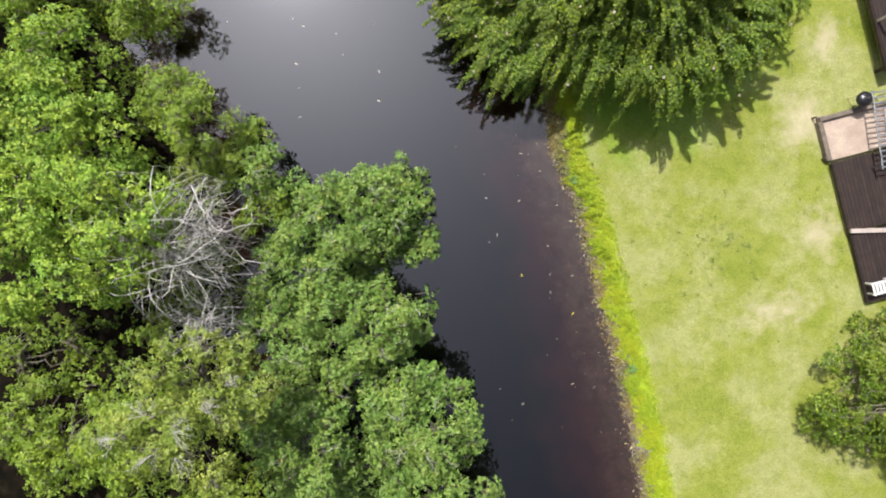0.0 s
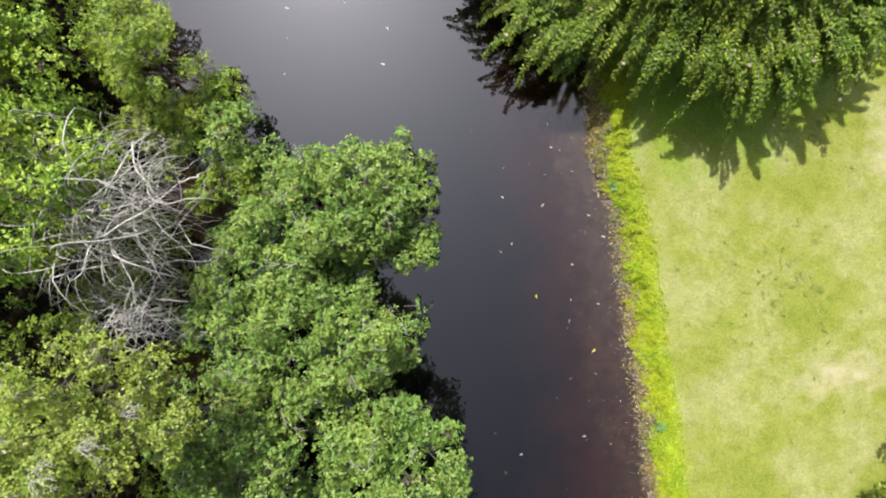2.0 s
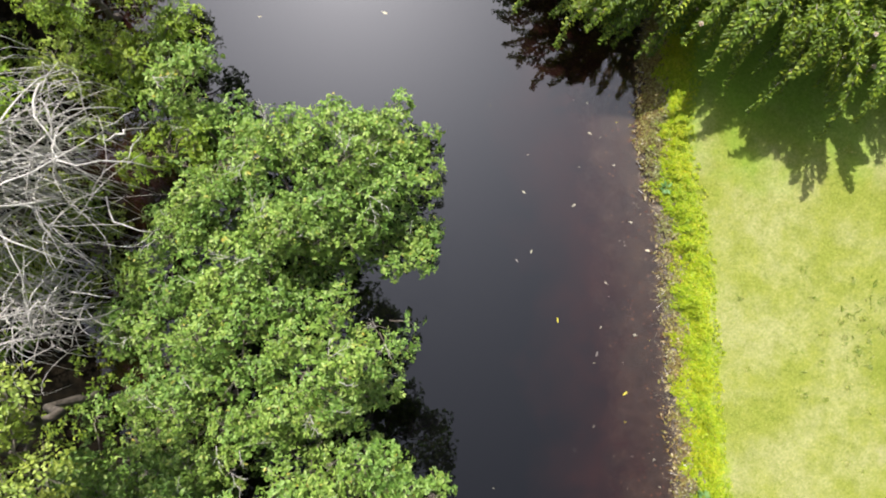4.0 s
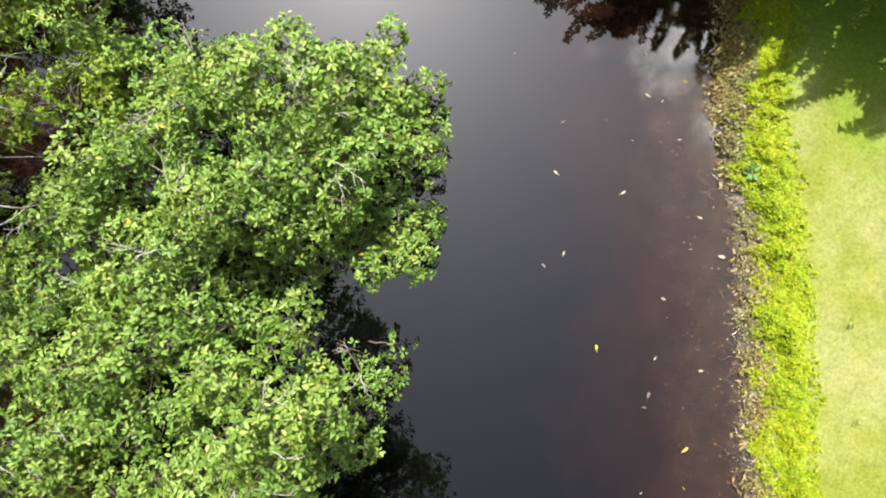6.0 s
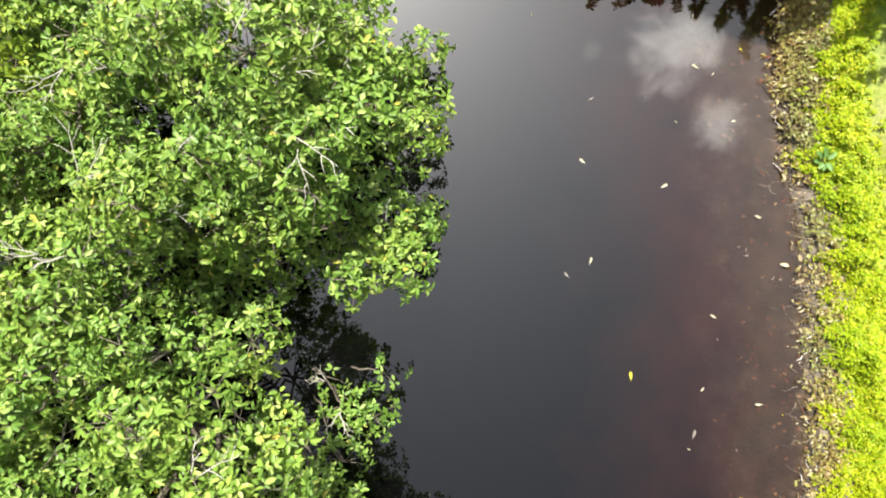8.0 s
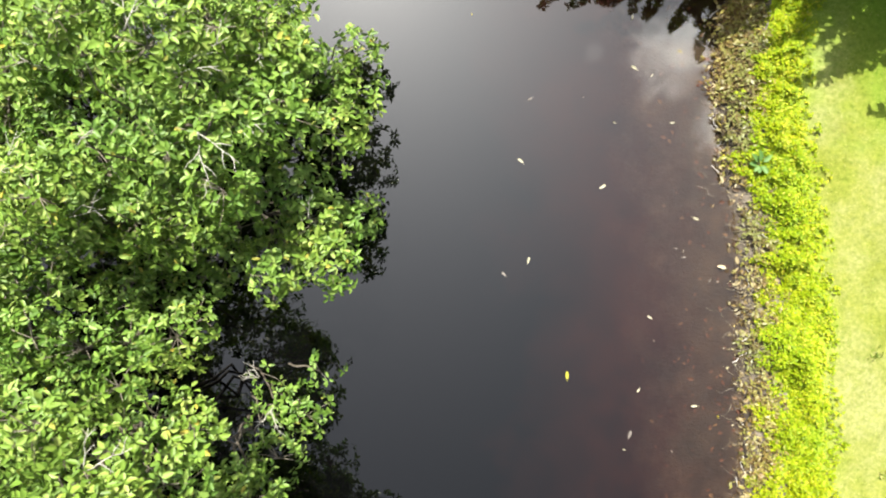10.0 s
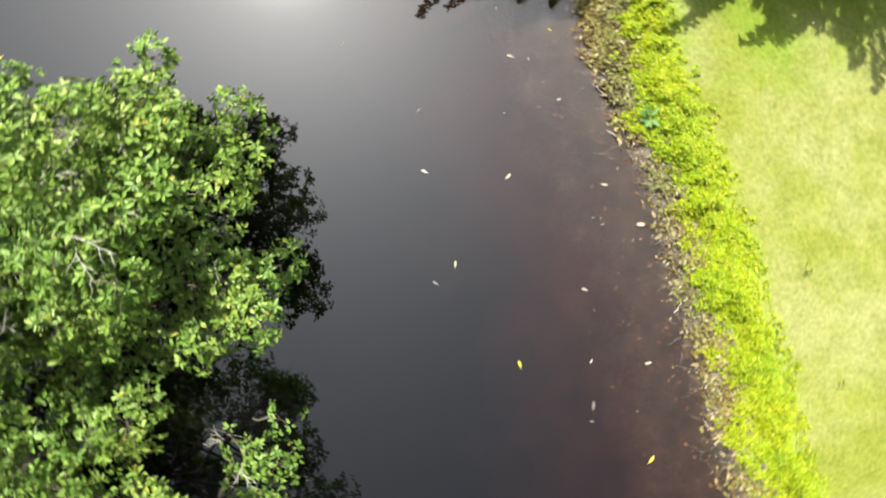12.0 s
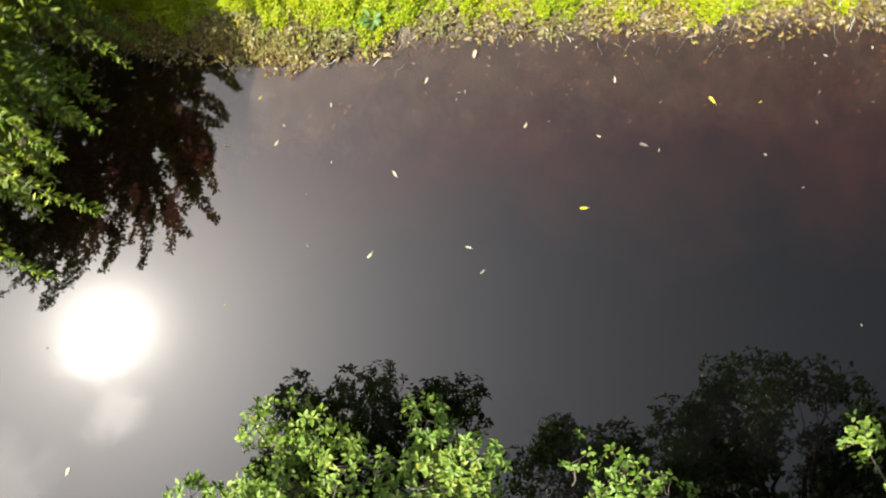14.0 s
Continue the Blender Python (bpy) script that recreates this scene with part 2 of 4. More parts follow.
def water_material():
    """Still tannin-brown water: clear and rusty in the shallows, near black where it is deep, with a sharp reflection."""
    m, nt = material("creek_water")
    depth = nt.nodes.new("ShaderNodeAttribute")
    depth.attribute_name = "depth"
    wobble = noise_tex(nt, 0.62, 6.0, 0.66)
    add = nt.nodes.new("ShaderNodeMath")
    add.operation = "MULTIPLY_ADD"
    nt.links.new(wobble, add.inputs[0])
    add.inputs[1].default_value = 0.8
    shelf = nt.nodes.new("ShaderNodeMath")
    shelf.operation = "MULTIPLY"
    shelf.inputs[1].default_value = 0.72
    nt.links.new(depth.outputs["Fac"], shelf.inputs[0])
    nt.links.new(shelf.outputs[0], add.inputs[2])
    colour = ramp(nt, add.outputs[0], [(0.2, (0.025, 0.016, 0.009)), (0.4, (0.0125, 0.0058, 0.004)), (0.5, (0.0225, 0.0072, 0.0053)), (0.75, (0.0090, 0.0038, 0.0034)), (1.0, (0.0017, 0.0017, 0.002))])
    body = nt.nodes.new("ShaderNodeBsdfDiffuse")
    nt.links.new(colour, body.inputs[0])
    clear = nt.nodes.new("ShaderNodeBsdfTransparent")
    clear.inputs[0].default_value = (0.93, 0.8, 0.66, 1)
    cover = nt.nodes.new("ShaderNodeMapRange")
    cover.interpolation_type = "SMOOTHSTEP"
    cover.inputs["From Min"].default_value, cover.inputs["From Max"].default_value = -0.26, 0.13
    cover.inputs["To Min"].default_value = 0.05
    patchy = nt.nodes.new("ShaderNodeMath")
    patchy.operation = "MULTIPLY_ADD"
    nt.links.new(noise_tex(nt, 1.1, 5.0, 0.7), patchy.inputs[0])
    patchy.inputs[1].default_value = -0.42
    nt.links.new(depth.outputs["Fac"], patchy.inputs[2])
    nt.links.new(patchy.outputs[0], cover.inputs["Value"])
    under = nt.nodes.new("ShaderNodeMixShader")
    nt.links.new(cover.outputs[0], under.inputs[0])
    nt.links.new(clear.outputs[0], under.inputs[1])
    nt.links.new(body.outputs[0], under.inputs[2])
    gloss = nt.nodes.new("ShaderNodeBsdfGlossy")
    gloss.inputs["Roughness"].default_value = 0.02
    ripple = node(nt, "ShaderNodeBump", Strength=0.02, Distance=0.02)
    nt.links.new(noise_tex(nt, 1.3, 3.0), ripple.inputs["Height"])
    nt.links.new(ripple.outputs[0], gloss.inputs["Normal"])
    # IOR above real water's, to strengthen the reflection of the sky
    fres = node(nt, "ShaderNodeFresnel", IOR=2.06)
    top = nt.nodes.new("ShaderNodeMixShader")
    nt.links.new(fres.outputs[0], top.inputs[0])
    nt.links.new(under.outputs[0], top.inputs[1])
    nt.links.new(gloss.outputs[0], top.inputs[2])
    finish(nt, top.outputs[0])
    return m


BUSH_LEAF = leaf_material("bush_leaf", [(0.0, (0.084, 0.159, 0.028)), (0.4, (0.148, 0.261, 0.043)), (0.75, (0.218, 0.340, 0.064)), (0.985, (0.309, 0.403, 0.118)), (1.0, (0.465, 0.393, 0.071))], ((0.8, 0.9, 0.85), (1.14, 1.07, 0.95)), 0.42, 0.06, 0.32)
BRIGHT_LEAF = leaf_material("bright_leaf", [(0.0, (0.123, 0.223, 0.025)), (0.5, (0.262, 0.411, 0.045)), (1.0, (0.467, 0.598, 0.090))], ((0.75, 0.9, 0.8), (1.15, 1.05, 0.85)), 0.5, 0.13, 0.35)
FINE_LEAF = leaf_material("fine_leaf", [(0.0, (0.133, 0.213, 0.019)), (0.6, (0.228, 0.344, 0.029)), (1.0, (0.361, 0.458, 0.048))], ((0.85, 0.95, 0.9), (1.1, 1.05, 0.9)), 0.5, 0.15)
OLIVE_LEAF = leaf_material("olive_leaf", [(0.0, (0.138, 0.204, 0.024)), (0.6, (0.253, 0.344, 0.048)), (1.0, (0.414, 0.492, 0.095))], ((0.85, 0.95, 0.9), (1.15, 1.05, 0.95)), 0.5, 0.15)
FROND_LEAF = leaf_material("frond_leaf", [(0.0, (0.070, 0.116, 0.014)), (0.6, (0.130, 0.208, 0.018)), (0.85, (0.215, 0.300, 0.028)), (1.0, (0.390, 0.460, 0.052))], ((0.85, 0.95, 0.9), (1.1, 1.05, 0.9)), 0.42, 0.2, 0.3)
CREEPER_LEAF = leaf_material("creeper_leaf", [(0.0, (0.190, 0.290, 0.012)), (0.4, (0.310, 0.415, 0.012)), (0.85, (0.430, 0.490, 0.018)), (1.0, (0.556, 0.493, 0.059))], ((0.85, 0.95, 0.9), (1.12, 1.04, 0.9)), 0.5, 0.25, 0.3)
DRY_LEAF = leaf_material("dry_leaf", [(0.0, (0.1, 0.065, 0.04)), (0.35, (0.27, 0.21, 0.12)), (0.65, (0.42, 0.37, 0.2)), (0.9, (0.52, 0.48, 0.36)), (1.0, (0.6, 0.48, 0.1))], ((0.85, 0.9, 0.9), (1.1, 1.0, 0.95)), 0.6, 0.15)
GRASS_BLADE = leaf_material("grass_blade", [(0.0, (0.120, 0.210, 0.026)), (0.5, (0.300, 0.355, 0.072)), (1.0, (0.450, 0.440, 0.200))], ((0.85, 0.95, 0.9), (1.1, 1.05, 0.9)), 0.6, 0.2, 0.2)
PETAL = leaf_material("petal", [(0.0, (0.8, 0.66, 0.68)), (1.0, (0.88, 0.84, 0.82))], ((0.95, 0.95, 0.95), (1.0, 1.0, 1.0)), 0.6)
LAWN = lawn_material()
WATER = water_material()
BANK = bank_material()
# wood floor and its shallows: the trees' shade is put into the near-black colour
SHADED_LITTER = rough_material("shaded_litter_floor", [(0.3, (0.003, 0.003, 0.002)), (0.55, (0.009, 0.007, 0.004)), (0.78, (0.022, 0.017, 0.01))], 2.0, 0.9, 0.6, 14.0, spec=0.05)
BARK = rough_material("bark", [(0.3, (0.07, 0.055, 0.04)), (0.6, (0.17, 0.145, 0.115)), (0.8, (0.26, 0.23, 0.19))], 9.0, 0.9, 0.6, 60.0)
PALE_TWIG = rough_material("pale_twig", [(0.3, (0.16, 0.135, 0.1)), (0.7, (0.36, 0.32, 0.26))], 6.0, 0.85, 0.3, 70.0)
DEAD_WOOD = rough_material("dead_wood", [(0.3, (0.5, 0.47, 0.43)), (0.6, (0.72, 0.69, 0.65)), (0.8, (0.8, 0.78, 0.75))], 5.0, 0.85, 0.3, 60.0)
GREY_TWIG = rough_material("grey_twig", [(0.3, (0.36, 0.34, 0.3)), (0.6, (0.54, 0.52, 0.47)), (0.8, (0.66, 0.64, 0.6))], 5.0, 0.85, 0.3, 60.0)
DARK_WOOD = rough_material("dark_stained_wood", [(0.3, (0.014, 0.007, 0.005)), (0.6, (0.03, 0.016, 0.011)), (0.8, (0.05, 0.028, 0.02))], 3.0, 0.75, 0.4, 50.0, 0.5)
GREY_WOOD = rough_material("weathered_wood", [(0.3, (0.1, 0.08, 0.06)), (0.6, (0.2, 0.165, 0.125)), (0.8, (0.3, 0.25, 0.2))], 4.0, 0.85, 0.4, 50.0, 0.5)
PALE_WOOD = rough_material("pale_board", [(0.3, (0.36, 0.3, 0.25)), (0.7, (0.52, 0.45, 0.39))], 4.0, 0.8, 0.3, 50.0)
SLAB = rough_material("pinkish_slab", [(0.3, (0.33, 0.25, 0.195)), (0.55, (0.44, 0.345, 0.27)), (0.75, (0.5, 0.42, 0.31))], 1.6, 0.9, 0.25, 30.0)
WHITE_PAINT = rough_material("white_paint", [(0.3, (0.66, 0.65, 0.6)), (0.7, (0.82, 0.82, 0.78))], 5.0, 0.6, 0.1, 40.0)
GREY_METAL = rough_material("galvanised_steel", [(0.3, (0.35, 0.36, 0.37)), (0.7, (0.6, 0.62, 0.64))], 8.0, 0.35, 0.1, 40.0, 0.0, 0.9)
BLACK_ENAMEL = rough_material("black_enamel", [(0.3, (0.008, 0.008, 0.009)), (0.7, (0.025, 0.025, 0.027))], 4.0, 0.3, 0.05, 40.0)


# ---- mesh helpers ----
def mesh_from(name, verts, faces, mat, smooth=False):
    me = bpy.data.meshes.new(name)
    me.from_pydata([tuple(v) for v in verts], [], faces)
    me.materials.append(mat)
    if smooth:
        me.polygons.foreach_set("use_smooth", [True] * len(me.polygons))
    me.update()
    return me


def part(name, bm, mat, parent, label=""):
    """Links a bmesh or a mesh as one mesh object under a thing or a part."""
    if isinstance(bm, bpy.types.Mesh):
        me = bm
    else:
        me = bpy.data.meshes.new(name)
        bm.to_mesh(me)
        bm.free()
        me.materials.append(mat)
    ob = new(name, me)
    ob.parent = parent
    return tagged(ob, label)


def thing(name, label, category, at=(0, 0, 0), turn=0.0, group=""):
    ob = new(name)
    ob.empty_display_size = 0.2
    ob.matrix_world = pose(*at, 0, 0, turn)
    return tagged(ob, label, category, group)


def unit(v):
    return v / np.maximum(np.linalg.norm(v, axis=-1, keepdims=True), 1e-9)


def leaf_mesh(name, at, way, up, length, width, mat, full=True):
    """Many leaves in one mesh: each a blade folded along its midrib; full: six corners, else four."""
    n = len(at)
    way = unit(way)
    side = unit(np.cross(way, up))
    nor = np.cross(side, way)
    L, W = length[:, None], width[:, None]
    if full:
        shape = ((0, 0, 0), (0.34, -0.5, 0.1), (0.72, -0.4, 0.06), (1, 0, -0.12), (0.72, 0.4, 0.06), (0.34, 0.5, 0.1))
        faces = np.array(((0, 1, 2, 3), (0, 3, 4, 5)))
    else:
        shape = ((0, 0, 0), (0.5, -0.5, 0.1), (1, 0, -0.1), (0.5, 0.5, 0.1))
        faces = np.array(((0, 1, 2), (0, 2, 3)))
    v = np.stack([at + way * L * a + side * W * b + nor * L * c for a, b, c in shape], 1)
    k, m = len(shape), faces.shape[1]
    idx = (faces[None] + (np.arange(n) * k)[:, None, None]).reshape(-1)
    me = bpy.data.meshes.new(name)
    me.vertices.add(n * k)
    me.vertices.foreach_set("co", v.reshape(-1).astype(np.float32))
    me.loops.add(len(idx))
    me.loops.foreach_set("vertex_index", idx.astype(np.int32))
    me.polygons.add(n * 2)
    me.polygons.foreach_set("loop_start", (np.arange(n * 2) * m).astype(np.int32))
    me.materials.append(mat)
    me.update(calc_edges=True)
    me.validate()
    return me


def tubes(name, lines, mat, sides=5):
    """Tapered bent tubes: each line is (points, thickness at the start, thickness at the end)."""
    verts, faces = [], []
    for pts, r0, r1 in lines:
        pts = np.asarray(pts, float)
        n, base = len(pts), len(verts)
        run = np.gradient(pts, axis=0)
        run = unit(run)
        ref = np.array((0.0, 0.0, 1.0)) if abs(run[0][2]) < 0.9 else np.array((1.0, 0.0, 0.0))
        for i in range(n):
            a = unit(np.cross(run[i], ref))
            b = np.cross(run[i], a)
            r = r0 + (r1 - r0) * i / (n - 1)
            for s in range(sides):
                t = 2 * math.pi * s / sides
                verts.append(pts[i] + r * (math.cos(t) * a + math.sin(t) * b))
        for i in range(n - 1):
            for s in range(sides):
                p, q = base + i * sides, base + (i + 1) * sides
                faces.append((p + s, p + (s + 1) % sides, q + (s + 1) % sides, q + s))
        faces.append(tuple(base + s for s in range(sides))[::-1])
        faces.append(tuple(base + (n - 1) * sides + s for s in range(sides)))
    return mesh_from(name, verts, faces, mat, True)


def bend(a, b, rng, sag=0.0, wild=0.1, n=7):
    """A slightly crooked way from a to b."""
    a, b = np.asarray(a, float), np.asarray(b, float)
    t = np.linspace(0, 1, n)[:, None]
    off = rng.normal(0, wild, (n, 3)) * np.sin(np.pi * t) * np.linalg.norm(b - a)
    p = a + (b - a) * t + off * 0.5
    p[:, 2] += sag * np.sin(np.pi * t[:, 0])
    return p


def box(bm, size, at, turn=(0, 0, 0), bevel=0.008):
    made = bmesh.ops.create_cube(bm, size=1.0, matrix=pose(*at, *turn) @ Matrix.Diagonal((*size, 1)))
    if bevel:
        edges = {e for v in made["verts"] for e in v.link_edges}
        bmesh.ops.bevel(bm, geom=list(edges), offset=min(bevel, min(size) * 0.3), segments=2, affect="EDGES", profile=0.5)


def box_part(name, size, at, mat, parent, turn=(0, 0, 0), label="", bevel=0.008):
    bm = bmesh.new()
    box(bm, size, at, turn, bevel)
    return part(name, bm, mat, parent, label)


# ---- the lie of the land ----
def wave(y, seed):
    return noise.noise((y * 0.55, seed, 0.0)) * 0.35 + noise.noise((y * 1.7, seed, 4.0)) * 0.16 + noise.noise((y * 4.5, seed, 9.0)) * 0.06


def right_bank(y):
    """Where the water ends under the lawn."""
    pts = ((-60, 16.00), (-20, 9.80), (-9.7, 7.73), (-7.0, 7.23), (-5.3, 6.78), (-4.1, 6.53), (-2.6, 6.08), (-1.05, 5.71), (0.55, 5.25), (1.5, 4.98), (2.25, 4.73), (3.5, 4.28), (4.3, 4.08), (6.0, 3.88), (9.0, 3.63), (20, 1.20), (60, -12.00))
    return float(np.interp(y, [p[0] for p in pts], [p[1] for p in pts])) + wave(y, 1.0) * 0.45


def left_bank(y):
    pts = ((-60, -2.0), (-20, -5.5), (-9.0, -6.5), (-3.0, -9.2), (1.0, -10.0), (4.0, -11.0), (7.5, -12.8), (12.0, -14.0), (60, -34))
    return float(np.interp(y, [p[0] for p in pts], [p[1] for p in pts])) + wave(y, 7.0)


def land(x, y):
    """Height of the ground over the water's level."""
    d = x - right_bank(y)
    e = left_bank(y) - x
    d = max(d, e)
    rough = noise.noise((x * 0.5, y * 0.5, 3.0)) * 0.05 + noise.noise((x * 2.1, y * 2.1, 8.0)) * 0.03
    if d < 0:
        return max(-1.3, d * 0.11 - 0.045 * (-d) ** 1.6 + rough * min(1.0, -d))
    return 0.3 * (1 - math.exp(-d / 0.55)) + 0.12 * (1 - math.exp(-d / 4.0)) + rough * min(1.0, d * 2) * (0.6 if x > 0 else 1.5)


def axis_steps(lo, hi, step, far):
    inner = list(np.arange(lo, hi + step / 2, step))
    out, s = [], step
    v = hi
    while v < far:
        s *= 1.35
        v += s
        out.append(v)
    neg, s, v = [], step, lo
    while v > -far:
        s *= 1.35
        v -= s
        neg.append(v)
    return neg[::-1] + inner + out


def build_ground():
    xs, ys = axis_steps(-17.0, 20.0, 0.2, 900), axis_steps(-12.0, 12.0, 0.2, 900)
    xs = sorted(xs + [v + 0.1 for v in xs if 2.0 < v < 8.5])
    verts = []
    for y in ys:
        lean = right_bank(max(-12.0, min(12.0, y))) - 5.2  # the columns follow the bank
        for x in xs:
            v = x + lean * math.exp(-((x - 5.2) / 5.0) ** 2)
            verts.append((v, y, land(v, y)))
    faces, slots, nx = [], [], len(xs)
    for j in range(len(ys) - 1):
        yc = (ys[j] + ys[j + 1]) / 2
        rb, lb = right_bank(yc), left_bank(yc)
        for i in range(nx - 1):
            faces.append((j * nx + i, j * nx + i + 1, (j + 1) * nx + i + 1, (j + 1) * nx + i))
            xc = (verts[j * nx + i][0] + verts[(j + 1) * nx + i + 1][0]) / 2
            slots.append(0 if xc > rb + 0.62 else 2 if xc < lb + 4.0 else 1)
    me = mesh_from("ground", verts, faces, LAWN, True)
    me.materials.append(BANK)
    me.materials.append(SHADED_LITTER)
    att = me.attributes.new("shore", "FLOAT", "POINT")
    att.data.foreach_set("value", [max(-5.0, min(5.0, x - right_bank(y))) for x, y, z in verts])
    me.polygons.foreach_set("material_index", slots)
    tagged(new("ground", me), "mown yellow-green lawn sloping to muddy creek banks", "ground", kind="structure")


def build_water():
    xs, ys = axis_steps(-16.0, 9.0, 0.25, 60), axis_steps(-12.0, 12.0, 0.25, 60)
    verts = [(x, y, 0.0) for y in ys for x in xs]
    nx = len(xs)
    faces = [(j * nx + i, j * nx + i + 1, (j + 1) * nx + i + 1, (j + 1) * nx + i) for j in range(len(ys) - 1) for i in range(nx - 1)]
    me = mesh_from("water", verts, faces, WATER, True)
    att = me.attributes.new("depth", "FLOAT", "POINT")
    att.data.foreach_set("value", [max(0.0, -land(x, y)) for x, y, z in verts])
    water = new("water", me)
    water.visible_shadow = False
    tagged(water, "still dark brown creek water reflecting sky and trees", "water", kind="structure")


build_ground()
build_water()


# ---- trees on the wooded bank ----
def rosette(seed, leaf, mat):
    """Seven leaves spread round the end of a twig."""
    rng = np.random.default_rng(seed + 900)
    a = np.arange(7) * 2.4 + rng.uniform(-0.4, 0.4, 7)
    way = np.stack((np.cos(a), np.sin(a), rng.uniform(-0.15, 0.6, 7)), 1)
    at = unit(way) * 0.012 - np.array((0, 0, 1.0)) * rng.uniform(0, 0.09, (7, 1)) * leaf / 0.1
    ln = leaf * rng.uniform(0.6, 1.2, 7)
    return leaf_mesh("leaf_rosette", at, way, np.tile((0, 0, 1.0), (7, 1)) + rng.normal(0, 0.2, (7, 3)), ln, ln * rng.uniform(0.38, 0.54, 7), mat, True)


def bush(name, label, at, radius, height, seed, leaf, mat, full=True, dense=1.0, limbs=9, base=None, flat=0.55, twig=0.14, phase=None, lump=1.0, lobes=0.14, puff=1.0, many=1.0, tall=0.6, bare=0, cleft=0.8, single=0):
    """A broad shrubby tree: trunk, limbs, twigs, and a crown of leaf rosettes gathered on clumps."""
    rng = np.random.default_rng(seed)
    x, y = at
    bx, by = base if base else (x - radius * 0.35, y)
    foot = np.array((bx, by, land(bx, by) - 0.15))
    root = thing(name, label, "tree", tuple(foot))
    fork = foot + np.array(((x - bx) * 0.4, (y - by) * 0.4, height * 0.3 + 0.2))
    # clumps over the dome
    count = int(13 * radius * radius * dense ** 0.5 / lump ** 1.7 * many)
    rr = radius * np.sqrt(rng.uniform(0, 1, count)) * rng.uniform(0.86, 1.06, count)
    aa = rng.uniform(0, 2 * math.pi, count)
    lumps = 1 + lobes * np.sin(aa * 3 + (seed if phase is None else phase)) + 0.07 * np.sin(aa * 7 + seed * 2.3)
    cx, cy = rr * np.cos(aa) * lumps, rr * np.sin(aa) * lumps
    dome = np.sqrt(np.clip(1 - (rr / radius / 1.08) ** 2, 0.02, 1))
    cz = height * (1 - flat + flat * dome) - 0.35 + rng.normal(0, 0.24 * lump / puff ** 2, count)
    cz[int(count * 0.62):] -= rng.uniform(0.4, 1.2, count - int(count * 0.62))
    # mounds with clefts between them
    heart = np.random.default_rng(seed + 500)
    mounds = max(3, int(2.2 * radius * radius))
    ma, mr = heart.uniform(0, 2 * math.pi, mounds), radius * np.sqrt(heart.uniform(0, 1, mounds))
    gap = np.hypot(cx[:, None] - mr * np.cos(ma), cy[:, None] - mr * np.sin(ma))
    near_mound = np.argmin(gap, 1)
    cz -= cleft * (np.clip(gap.min(1) / 0.55, 0, 1.4) ** 2 * 0.6 + heart.uniform(0, 0.7, mounds)[near_mound])
    cz = np.maximum(cz, 0.35)
    clumps = np.stack((x + cx, y + cy, cz), 1)
    size = rng.uniform(0.32, 0.62, count) * (0.75 + radius * 0.1) * lump * puff
    # rosettes on the clumps
    per = np.maximum(6, (34 * size * size / 0.2 * dense * (0.1 / leaf) ** 1.4)).astype(int)
    owner = np.repeat(np.arange(count), per)
    n = len(owner)
    d = unit(rng.normal(0, 1, (n, 3)))
    d[:, 2] = np.abs(d[:, 2]) * 0.9 - 0.25
    d = unit(d)
    spot = clumps[owner] + d * size[owner][:, None] * rng.uniform(0.55, 1.1, (n, 1)) * np.array((1, 1, tall))
    axis = unit(d * 0.8 + np.array((0, 0, 0.55)) + rng.normal(0, 0.25, (n, 3)))
    # leaves of each rosette; the highest ones towards the creek are parts of their own
    k = 7
    alone = np.argsort(-(spot[:, 0] + 0.8 * spot[:, 2]), kind="stable")[:single]
    joined = np.setdiff1d(np.arange(n), alone)
    o = np.repeat(joined, k)
    m = len(o)
    ax = axis[o]
    side = unit(np.cross(ax, rng.normal(0, 1, (m, 3))))
    lift = rng.uniform(-0.15, 0.6, (m, 1))
    way = unit(side + ax * lift)
    pos = spot[o] + way * 0.012 - ax * rng.uniform(0, 0.09, (m, 1)) * leaf / 0.1
    size_l = leaf * rng.uniform(0.6, 1.2, m)
    crown = leaf_mesh("crown", pos - foot, way, ax + rng.normal(0, 0.2, ax.shape), size_l, size_l * rng.uniform(0.38, 0.54, m), mat, full)
    tagged(part("crown", crown, mat, root), kind="stuff")
    if single:
        kinds = [rosette(seed + i, leaf, mat) for i in range(10)]
        spins = rng.uniform(0, 2 * math.pi, single)
        for i, c in enumerate(alone):
            ob = part("leaf_rosette", kinds[i % 10], mat, root)
            turn = Vector(axis[c]).to_track_quat("Z", "Y").to_matrix().to_4x4()
            ob.matrix_basis = Matrix.Translation(spot[c] - foot) @ turn @ Matrix.Rotation(spins[i], 4, "Z")
    # wood
    part("trunk", tubes("trunk", [(bend(foot, fork, rng, 0, 0.12) - foot, 0.05 + radius * 0.035, 0.04 + radius * 0.022)], BARK, 8), BARK, root)
    order = rng.permutation(count)
    tips = clumps[order[:limbs]]
    for tip in tips:
        part("limb", tubes("limb", [(bend(fork, tip, rng, 0.15, 0.1, 8) - foot, 0.008 + radius * 0.024, 0.01)], BARK, 6), BARK, root)
    lines = []
    for c in order[limbs:]:
        near = tips[np.argmin(np.linalg.norm(tips - clumps[c], axis=1))]
        start = near + (fork - near) * rng.uniform(0.1, 0.45)
        lines.append((bend(start, clumps[c], rng, 0.05, 0.1, 5) - foot, 0.016, 0.007))
    step = max(1, int(1 / max(twig, 0.01)))
    for i in range(0, n, step):
        lines.append((bend(clumps[owner[i]], spot[i], rng, 0.0, 0.08, 3) - foot, 0.007, 0.0035))
